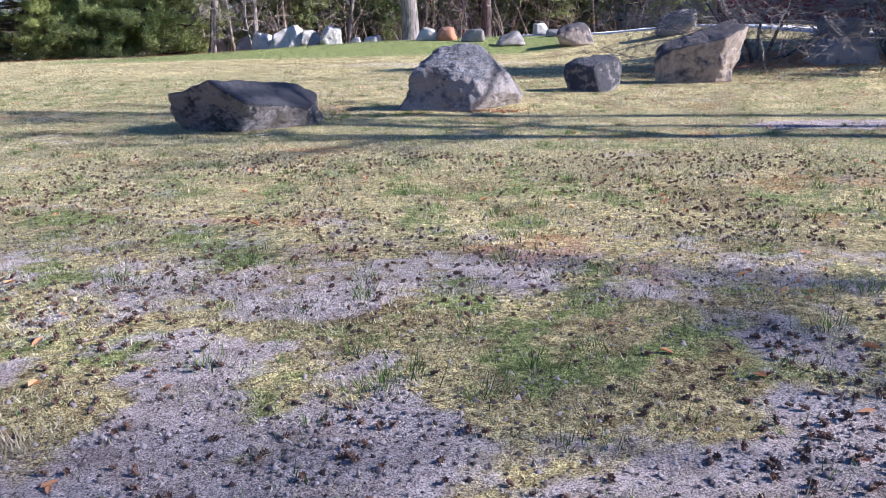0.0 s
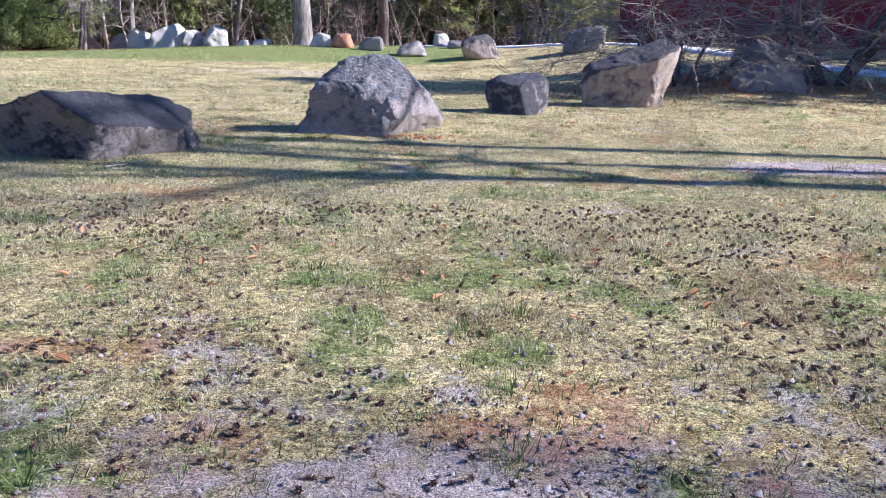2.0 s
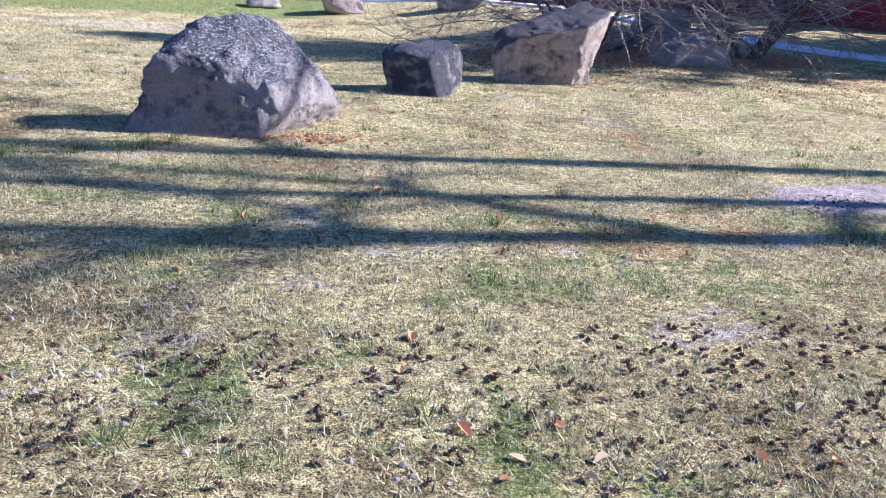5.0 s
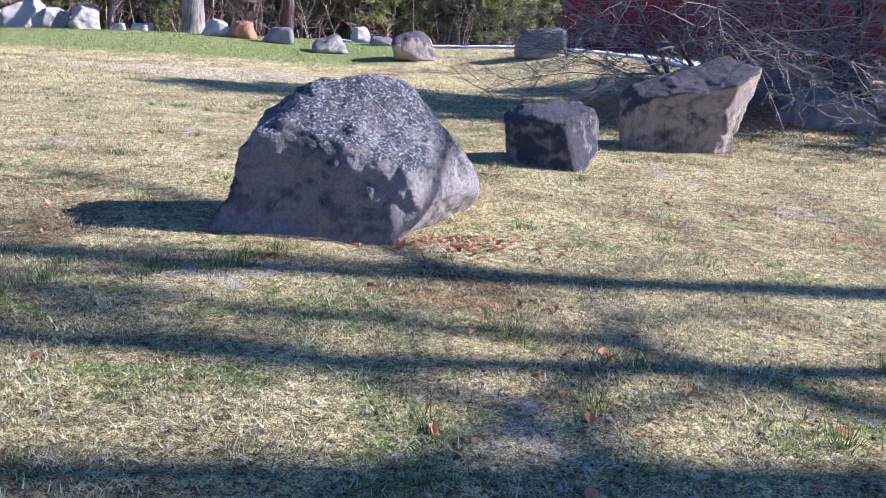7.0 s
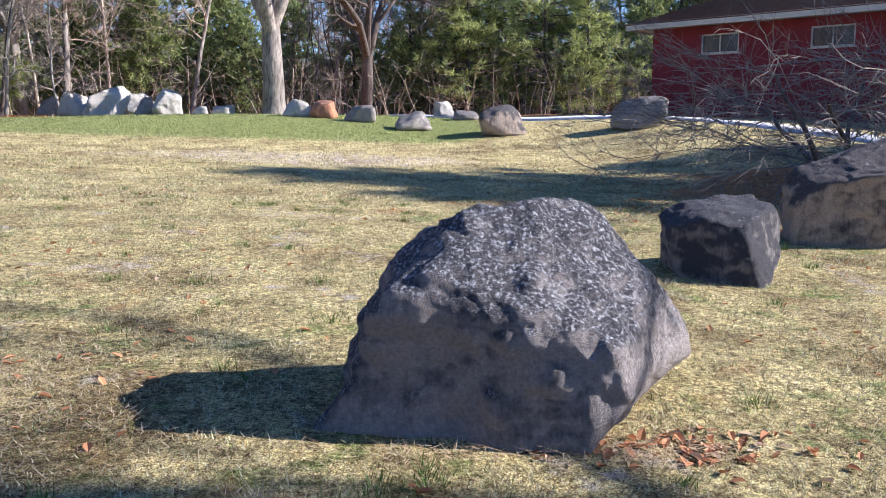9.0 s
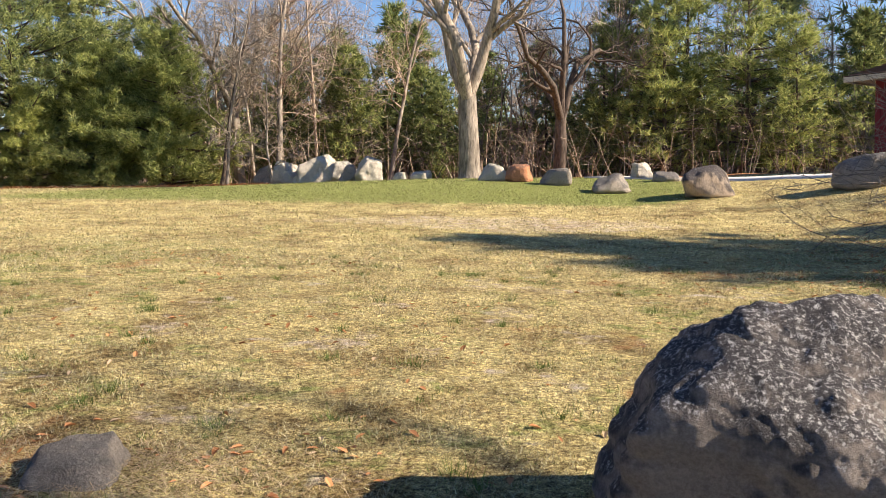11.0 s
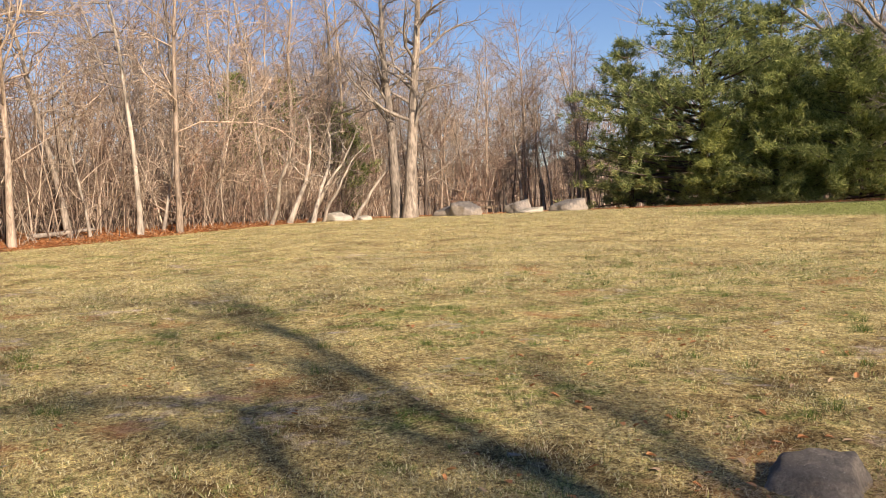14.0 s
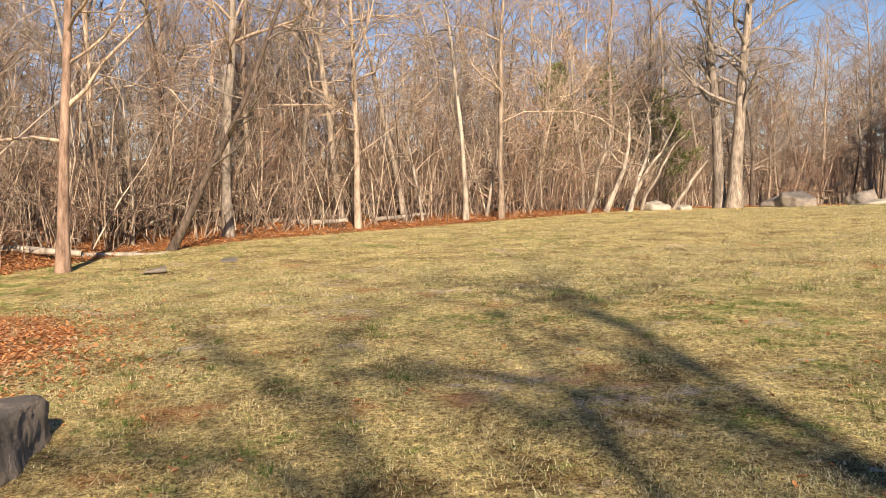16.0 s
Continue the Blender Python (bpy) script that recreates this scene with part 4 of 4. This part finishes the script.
PINE_PALE = pine_meshes(8, 13.0, 4.8, 0.06, 10, 14, M_NEEDLE_SUN, 0.5, 0.035, 0.65, 0.6)
for me, x, y, t, s in ((PINE_TALL, -32.2, 53.5, 0, 1.0), (PINE_MID, -29.2, 56.5, 90, 1.0), (PINE_LEFT, -36.9, 52.6, 30, 1.0), (PINE_LEFT, -38.0, 56.5, 130, 0.8), (PINE_BUSH, -26.2, 52.6, 0, 0.9), (PINE_BUSH, -22.6, 53.0, 140, 1.0), (PINE_MID, -25.0, 57.5, 220, 0.72), (PINE_BUSH, -29.6, 51.2, 70, 0.62), (PINE_LEFT, -27.5, 53.5, 250, 0.85)):
    plant("pine_tree", me, x, y, "dense dark green white pine with low sweeping boughs", t, s, "pine tree", "pines at the lawn's end")
rgp = np.random.RandomState(3)
# the four at x 23 to 33, y below 30, are unseen, added to shade the lawn
for i, (x, y, s) in enumerate(((-20.7, 68, 0.75), (-16.3, 64, 0.8), (-13.0, 66, 0.85), (-24.8, 71, 0.7), (-18.5, 60, 0.6), (-14.5, 59.5, 0.65), (-10.5, 62, 0.7), (-7, 68, 0.7), (-3, 66, 0.65), (-28, 76, 0.9), (2.5, 64, 0.9), (18, 64, 1.2), (14.5, 60, 0.65), (22, 66, 1.3), (27, 62, 1.3), (-9, 59.5, 0.45), (0, 61, 0.4), (29.0, 28.0, 1.15), (33.0, 24.5, 1.25), (23.5, 22.6, 1.15), (27.0, 25.6, 1.3), (-48, 38, 0.6), (-46, 30, 0.6), (-54, 40, 0.7), (-50, 35, 0.65))):
    plant("pine_tree", PINE_BACK[i % 2], x, y, "dark green pine, in the wood or added out of view for shade", rgp.uniform(0, 360), s, "pine tree", "pines in the wood")
for i, (x, y, s) in enumerate(((8.6, 61.0, 1.0), (5.6, 63.5, 1.0), (11.2, 64.5, 0.95), (3.8, 60.0, 0.8), (10.6, 58.6, 0.65), (0.5, 62.0, 0.7))):
    plant("pine_tree", PINE_PALE, x, y, "sparse yellow-green pine at the wood's edge", rgp.uniform(0, 360), s, "pine tree", "pale pines")


# ---- the spreading shrub by the slabs ----
def shrub_meshes(seed, stems, reach, r0, twigs=(7, 6, 5), bark=M_BARK_DARK, limb=M_BARK, flat=0.5):
    rg = np.random.RandomState(seed)
    base, crown = Wood(), Wood()
    for s in range(stems):
        a = s * 6.283 / stems + rg.uniform(-0.4, 0.4)
        P = path_of(rg, (0.25 * math.cos(a), 0.25 * math.sin(a), -0.15), (math.cos(a) * 0.7, math.sin(a) * 0.7, rg.uniform(0.5, 1.3)), reach * 0.55, 7, 0.13, 0.0)
        base.tube(P, np.linspace(r0, r0 * 0.45, 8) * np.array((1.3, 1, 1, 1, 1, 1, 1, 1)), 8)
        for k in range(9):
            i = rg.randint(2, 8)
            b = a + rg.normal(0, 0.8)
            Q = path_of(rg, P[i], (math.cos(b), math.sin(b), rg.uniform(-0.1, flat)), reach * rg.uniform(0.5, 0.95), 6, 0.16, -0.015)
            crown.tube(Q, np.linspace(r0 * 0.2, 0.005, 7), 4)
            for m in range(twigs[0]):
                j = rg.randint(1, 7)
                W = path_of(rg, Q[j], (Q[j] - Q[j - 1]) / np.linalg.norm(Q[j] - Q[j - 1]) + rg.normal(0, 0.55, 3), reach * rg.uniform(0.15, 0.4), 4, 0.2, 0)
                crown.tube(W, np.linspace(0.009, 0.003, 5), 3)
                for q in range(twigs[1]):
                    e = rg.randint(1, 5)
                    crown.tube(path_of(rg, W[e], rg.normal(0, 0.8, 3) + (W[e] - W[e - 1]) * 4, rg.uniform(0.15, 0.5), 2, 0.2, 0), (0.005, 0.004, 0.0015), 3)
    return base.mesh("base", bark), crown.mesh("crown", limb)


SHRUB = shrub_meshes(9, 5, 5.8, 0.15, (10, 7, 5))
plant("shrub", SHRUB, 10.7, 24.7, "spreading leafless shrub with several dark stems", 20, 1.0, "shrub", names=("base", "crown"))
plant("shrub", shrub_meshes(10, 6, 4.4, 0.06, (11, 8, 4), flat=0.35), 6.4, 24.4, "low leafless shrub of tangled grey branches behind the boulders", 0, 1.0, "shrub", names=("base", "crown"))


# ---- a picnic table at the far edge ----
def picnic_table(x, y, turn):
    t = new("picnic_table")
    plank = box_mesh("plank", (1.8, 0.14, 0.04), M_WOOD, 0.005)
    for k in range(5):
        part("plank", plank, t).location = (0, -0.3 + 0.15 * k, 0.75)
    for s in (-1, 1):
        for k in (0, 0.15):
            part("bench_plank", plank, t).location = (0, s * (0.62 + k), 0.44)
    for sx in (-0.65, 0.65):
        part("crossbeam", box_mesh("crossbeam", (0.04, 1.6, 0.09), M_WOOD, 0.004), t).location = (sx, 0, 0.37)
        for s in (-1, 1):
            leg = part("leg", box_mesh("leg", (0.04, 0.09, 0.88), M_WOOD, 0.004), t)
            leg.matrix_basis = pose(sx + 0.042, s * 0.42, 0.37, s * 28)
    t.matrix_world = pose(x, y, ground_z(x, y), 0, 0, turn)
    return tagged(t, "weathered wooden picnic table under bare trees", "picnic table")


picnic_table(-39.0, 41.6, 30)


# ---- grass, leaves and cones ----
def lawn_points(rg, n, x0, x1, y0, y1, tight=None):
    x, y = rg.uniform(x0, x1, n), rg.uniform(y0, y1, n)
    return x, y


def grass(name, seed, n, area, tall, wide, label, bias=0.0, beyond=0.0):
    rg = np.random.RandomState(seed)
    x, y = lawn_points(rg, n, *area)
    lit, gr, ba = cover(x, y)
    clump = vnoise(x, y, 3.1, 61, 2)
    keep = (rg.uniform(0, 1, n) < np.clip(1.05 - 0.95 * ba - 0.9 * lit, 0.05, 1) * (0.25 + 1.1 * clump)) & (into_wood(x, y) < 0.3) & (np.hypot(x + 2.3, y - 11.0) > beyond)
    x, y, gr, clump = x[keep], y[keep], gr[keep], clump[keep]
    n = len(x)
    green = rg.uniform(0, 1, n) < np.clip(gr * 0.7 + 0.3 * (clump - 0.5) + bias, 0.05, 0.85)
    a, lean = rg.uniform(0, 6.283, n), rg.uniform(0.2, 1.9, n)
    h = tall * rg.uniform(0.45, 1.25, n) * (0.55 + 0.9 * clump)
    z = height(x, y) - 0.004
    tip = np.c_[x + np.cos(a) * h * lean, y + np.sin(a) * h * lean, z + h]
    b = a + 1.5708 + rg.normal(0, 0.4, n)
    sx, sy = np.cos(b) * wide, np.sin(b) * wide
    v = np.stack([np.c_[x - sx, y - sy, z], np.c_[x + sx, y + sy, z], tip], 1).reshape(-1, 3)
    me = mesh_from(name, v, np.arange(3 * n).reshape(-1, 3), 3, M_GRASS)
    t = rg.uniform(0, 1, (n, 1))
    dry = np.array((0.18, 0.135, 0.08)) * (1 - t) + np.array((0.84, 0.78, 0.47)) * t
    grn = np.array((0.05, 0.075, 0.022)) * (1 - t) + np.array((0.42, 0.45, 0.16)) * t
    col = np.where(green[:, None], grn, dry)
    paint(me, "tint", np.repeat(col, 3, 0))
    return tagged(new(name, me), label, "grass", kind="stuff")


grass("grass", 71, 520000, (-6.5, 6.0, 1.2, 14.0), 0.027, 0.0025, "short patchy winter grass, dry straw and green blades")
grass("grass", 72, 520000, (-19, 7.0, 8.0, 26.0), 0.032, 0.0036, "short dry lawn grass with green tufts", 0.08)
grass("grass", 73, 230000, (-34, 10, 8.0, 47.0), 0.045, 0.010, "dry yellowish lawn grass", 0.14, 12.0)


def tuft_clumps():
    """Green tufts a hand high, scattered."""
    rg = np.random.RandomState(81)
    vs, cs = [], []
    for i in range(1200):
        x, y = rg.uniform(-14, 6), rg.uniform(2, 24)
        if i < 10:
            x, y = -2.4 + rg.normal(0, 0.5), 13.7 + rg.normal(0, 0.25)
        if i > 420:
            x, y = rg.uniform(-4, 4), rg.uniform(1.8, 9)
        if i >= 900:
            x, y = rg.uniform(-14, -3), rg.uniform(9, 17.5)
        z, n = ground_z(x, y), 46 if i <= 420 else 18
        r, a = np.abs(rg.normal(0, 0.075, n)), rg.uniform(0, 6.283, n)
        px, py = x + r * np.cos(a), y + r * np.sin(a)
        h = rg.uniform(0.04, 0.11, n) * (1.0 if i <= 420 else 0.55)
        b = a + rg.normal(0, 0.7, n)
        sx, sy = np.cos(b + 1.57) * 0.003, np.sin(b + 1.57) * 0.003
        zz = np.full(n, z - 0.005)
        vs.append(np.stack([np.c_[px - sx, py - sy, zz], np.c_[px + sx, py + sy, zz], np.c_[px + np.cos(b) * h * 0.7, py + np.sin(b) * h * 0.7, zz + h]], 1).reshape(-1, 3))
        t = rg.uniform(0, 1, (n, 1))
        c = np.array((0.05, 0.09, 0.02)) * (1 - t) + np.array((0.20, 0.27, 0.07)) * t
        if rg.uniform() < 0.25:
            c = np.array((0.38, 0.31, 0.17)) * (1 - t) + np.array((0.6, 0.52, 0.33)) * t
        cs.append(np.repeat(c, 3, 0))
    v = np.concatenate(vs)
    me = mesh_from("grass_tufts", v, np.arange(len(v)).reshape(-1, 3), 3, M_GRASS)
    paint(me, "tint", np.concatenate(cs))
    return tagged(new("grass_tufts", me), "scattered green and straw tufts of longer grass", "grass", kind="stuff")


tuft_clumps()


def straw():
    """Long dead blades and pine straw lying matted round stones and in worn hollows."""
    rg = np.random.RandomState(83)
    xs, ys = [], []
    for cx, cy, rx, ry, m in ((-4.6, 15.25, 0.45, 0.16, 900), (-4.1, 14.95, 0.28, 0.25, 500), (-5.0, 14.9, 0.25, 0.3, 400), (-4.5, 14.62, 0.4, 0.12, 500), (-0.6, 14.12, 0.32, 0.10, 420), (-1.5, 14.12, 0.3, 0.06, 160), (-3.3, 14.6, 0.7, 0.4, 700), (-2.6, 13.3, 0.8, 0.4, 600), (-9.0, 10.0, 0.8, 0.6, 500), (-7.2, 15.3, 0.9, 0.3, 500)):
        xs.append(cx + rg.normal(0, rx, m)), ys.append(cy + rg.normal(0, ry, m))
    x, y = np.concatenate(xs), np.concatenate(ys)
    n = len(x)
    a, ln = rg.uniform(0, 6.283, n), rg.uniform(0.05, 0.16, n)
    z = height(x, y) + rg.uniform(0.0, 0.03, n)
    b, w = a + 1.5708, 0.0022
    tip = np.c_[x + np.cos(a) * ln, y + np.sin(a) * ln, z + ln * rg.uniform(-0.1, 0.35, n)]
    v = np.stack([np.c_[x - np.cos(b) * w, y - np.sin(b) * w, z], np.c_[x + np.cos(b) * w, y + np.sin(b) * w, z], tip], 1).reshape(-1, 3)
    me = mesh_from("straw", v, np.arange(3 * n).reshape(-1, 3), 3, M_GRASS)
    t = rg.uniform(0, 1, (n, 1))
    paint(me, "tint", np.repeat(np.array((0.34, 0.22, 0.11)) * (1 - t) + np.array((0.78, 0.62, 0.40)) * t, 3, 0))
    return tagged(new("straw", me), "matted straw and dead grass round the stones", "straw", kind="stuff")


straw()


def leaf_quads(x, y, rg, size, lift=0.008):
    """Curled leaves: two folded halves each. Returns verts and colours."""
    n = len(x)
    z = height(x, y) + lift
    a, s = rg.uniform(0, 6.283, n), size * rg.uniform(0.6, 1.3, n)
    d = np.c_[np.cos(a), np.sin(a), rg.normal(0, 0.35, n)]
    e = np.c_[-np.sin(a), np.cos(a), np.zeros(n)]
    c = np.c_[x, y, z]
    up = np.c_[np.zeros(n), np.zeros(n), rg.uniform(0.1, 0.55, n)]
    s = s[:, None]
    A, B = c - d * s * 0.55, c + d * s * 0.5
    L1, L2 = c + (e * 0.20 + up * 0.4) * s - d * s * 0.22, c + (e * 0.28 + up * 0.5) * s + d * s * 0.18
    R1, R2 = c + (-e * 0.22 + up * 0.4) * s - d * s * 0.2, c + (-e * 0.27 + up * 0.5) * s + d * s * 0.2
    v = np.stack([A, L1, L2, A, L2, B, A, B, R2, A, R2, R1], 1).reshape(-1, 3)
    t = rg.uniform(0, 1, (n, 1))
    k = rg.uniform(0, 1, (n, 1))
    col = np.array((0.26, 0.11, 0.045)) * (1 - t) + np.array((0.70, 0.34, 0.15)) * t
    col = np.where(k > 0.8, np.array((0.52, 0.38, 0.24)) * (0.7 + 0.5 * t), col)
    return v, np.repeat(col, 12, 0)


def leaf_drifts():
    rg = np.random.RandomState(91)
    xs, ys = [], []
    # along the wood's edge
    n = 30000
    y = rg.uniform(-6, 46, n)
    x = np.interp(y, EDGE_Y, EDGE_X) - np.abs(rg.normal(0, 1.7, n)) + 0.45
    xs.append(x), ys.append(y)
    # under the pines
    x = rg.uniform(-46, -16, 6000)
    y = np.interp(x, NORTH_X, NORTH_Y) + np.abs(rg.normal(0, 2.5, 6000)) - 0.4
    xs.append(x), ys.append(y)
    # beside the boulder at the path's end, and under the shrubs
    for cx, cy, rx, ry, m in ((-12.6, 8.1, 1.5, 0.9, 4200), (8.5, 25.0, 3.2, 1.9, 6000), (6.0, 22.6, 2.6, 0.8, 1200), (-0.45, 14.2, 0.4, 0.12, 120), (12.0, 21.0, 3.5, 1.2, 1500), (-4.6, 14.9, 0.9, 0.5, 60)):
        xs.append(cx + rg.normal(0, rx, m)), ys.append(cy + rg.normal(0, ry, m))
    # strewn over the lawn
    m = 2600
    x, y = rg.uniform(-12, 7, m), rg.uniform(1.5, 24, m)
    k = vnoise(x, y, 0.9, 24) > 0.52
    xs.append(x[k]), ys.append(y[k])
    x, y = np.concatenate(xs), np.concatenate(ys)
    size = np.where(into_wood(x, y) > -0.8, 0.095, 0.066)
    v, c = leaf_quads(x, y, rg, size, 0.01 + 0.08 * rg.uniform(0, 1, len(x)) ** 2 * (into_wood(x, y) > -0.3))
    me = mesh_from("fallen_leaves", v, np.arange(len(v)).reshape(-1, 3), 3, M_LEAF)
    paint(me, "tint", c)
    return tagged(new("fallen_leaves", me), "drifts of curled brown oak leaves", "leaves", kind="stuff")


leaf_drifts()


def cone_mesh():
    """A small open pine cone: a spindle ringed with scales."""
    bm = bmesh.new()
    rings, k = 4, 5
    for i in range(rings):
        u = i / (rings - 1)
        r = 0.006 + 0.016 * math.sin(math.pi * (0.15 + 0.75 * u))
        for j in range(k):
            a = (j + 0.5 * (i % 2)) * 6.283 / k
            c, s = math.cos(a), math.sin(a)
            z = 0.045 * u
            q = [bm.verts.new((c * r * 0.3 - s * r * 0.4, s * r * 0.3 + c * r * 0.4, z)), bm.verts.new((c * r * 0.3 + s * r * 0.4, s * r * 0.3 - c * r * 0.4, z)), bm.verts.new((c * r * 1.15, s * r * 1.15, z + 0.010))]
            bm.faces.new(q)
    bmesh.ops.create_cone(bm, cap_ends=True, segments=5, radius1=0.012, radius2=0.004, depth=0.045, matrix=Matrix.Translation((0, 0, 0.0225)))
    me = bpy.data.meshes.new("pine_cone")
    bm.to_mesh(me)
    bm.free()
    me.materials.append(M_CONE)
    return me


CONE = cone_mesh()


def cone_spots(rg, n, x0, x1, y0, y1, cut):
    x, y = rg.uniform(x0, x1, n), rg.uniform(y0, y1, n)
    k = (vnoise(x, y, 0.8, 95, 2) + 0.25 * rg.uniform(-1, 1, n)) > cut
    return x[k], y[k]


def scatter_cones():
    rg = np.random.RandomState(96)
    cx, cy = cone_spots(rg, 620, -2.2, 2.2, 1.9, 5.2, 0.5)
    for i, (x, y) in enumerate(list(zip(cx, cy))[:280]):
        o = new("pine_cone", CONE)
        o.matrix_world = pose(x, y, ground_z(x, y) + 0.012, rg.uniform(50, 110), rg.uniform(-30, 30), rg.uniform(0, 360)) @ Matrix.Scale(rg.uniform(0.55, 0.85), 4)
        tagged(o, "small brown pine cone on bare soil", "pine cone", "pine cones on the lawn")
    # the rest, as one scattering
    x, y = cone_spots(rg, 7000, -5, 5, 1.5, 9.5, 0.56)
    k = ~((np.abs(x) < 2.2) & (y < 5.2) & (y > 1.9) & (rg.uniform(0, 1, len(x)) < 0.4))
    x, y = x[k], y[k]
    base = np.array([v.co[:] for v in CONE.vertices])
    bm = bmesh.new()
    bm.from_mesh(CONE)
    bmesh.ops.triangulate(bm, faces=bm.faces[:])
    tri = np.array([[v.index for v in f.verts] for f in bm.faces])
    bm.free()
    vs, fs = [], []
    for i, (px, py) in enumerate(zip(x, y)):
        R = np.array(pose(0, 0, 0, rg.uniform(50, 110), rg.uniform(-30, 30), rg.uniform(0, 360)).to_3x3()) * rg.uniform(0.5, 0.8)
        vs.append(base @ R.T + np.array((px, py, ground_z(px, py) + 0.012)))
        fs.append(tri + i * len(base))
    me = mesh_from("pine_cones", np.concatenate(vs), np.concatenate(fs), 3, M_CONE)
    tagged(new("pine_cones", me), "countless small brown pine cones strewn over the lawn", "pine cones", kind="stuff")


scatter_cones()


def soil_clods():
    """Crumbs of earth and worm casts on the bare ground."""
    rg = np.random.RandomState(101)
    n = 105000
    x, y = rg.uniform(-5.0, 5.0, n), 1.6 + 10.5 * rg.uniform(0, 1, n) ** 1.4
    lit, gr, ba = cover(x, y)
    k = rg.uniform(0, 1, n) < np.clip(0.16 + 0.75 * ba, 0, 1) * np.clip(1.9 * vnoise(x, y, 2.6, 103, 3) - 0.35, 0.05, 1.2)
    x, y = x[k], y[k]
    n = len(x)
    z = height(x, y)
    s = (0.004 + 0.012 * rg.uniform(0, 1, n) ** 2)[:, None]
    c = np.c_[x, y, z + 0.002]
    a = rg.uniform(0, 6.283, n)
    pts = [c + s * np.c_[np.cos(a + t) * rg.uniform(0.7, 1.3, n), np.sin(a + t) * rg.uniform(0.7, 1.3, n), rg.uniform(-0.3, 0.3, n)] for t in (0, 1.57, 3.14, 4.71)]
    pts.append(c + s * np.c_[rg.normal(0, 0.3, n), rg.normal(0, 0.3, n), rg.uniform(0.7, 1.4, n)])
    v = np.stack(pts, 1).reshape(-1, 3)
    f = (np.arange(n)[:, None, None] * 5 + np.array([[0, 1, 4], [1, 2, 4], [2, 3, 4], [3, 0, 4]])[None]).reshape(-1, 3)
    me = mesh_from("soil_clods", v, f, 3, M_LEAF)
    t = rg.uniform(0, 1, (n, 1)) ** 1.5
    paint(me, "tint", np.repeat(np.array((0.055, 0.038, 0.03)) * (1 - t) + np.array((0.50, 0.42, 0.37)) * t, 5, 0))
    return tagged(new("soil_clods", me), "crumbs of grey-brown soil and worm casts on bare ground", "soil", kind="stuff")


soil_clods()


def stick(x, y, length, r, turn, seed, label):
    rg = np.random.RandomState(seed)
    w = Wood()
    P = path_of(rg, (0, 0, 0), (1, 0, 0.05), length, 5, 0.12, 0)
    w.tube(P, np.linspace(r, r * 0.4, 6), 6)
    w.tube(path_of(rg, P[3], (0.6, 0.6, 0.3), length * 0.3, 2, 0.1, 0), (r * 0.5, r * 0.4, 0.002), 4)
    ob = new("stick", w.mesh("stick", M_BARK))
    ob.matrix_world = pose(x, y, ground_z(x, y) + r, 0, 0, turn)
    return tagged(ob, label, "stick")


stick(-0.95, 2.75, 0.34, 0.007, -40, 1, "thin grey twig lying on bare soil")
stick(-6.2, 14.1, 0.3, 0.014, 70, 2, "short crooked stick standing in the grass")
stick(-3.6, 11.0, 0.5, 0.012, 50, 3, "fallen twig in the grass")
stick(-8.3, 11.6, 0.55, 0.010, 100, 4, "thin twig lying in a grass tuft")
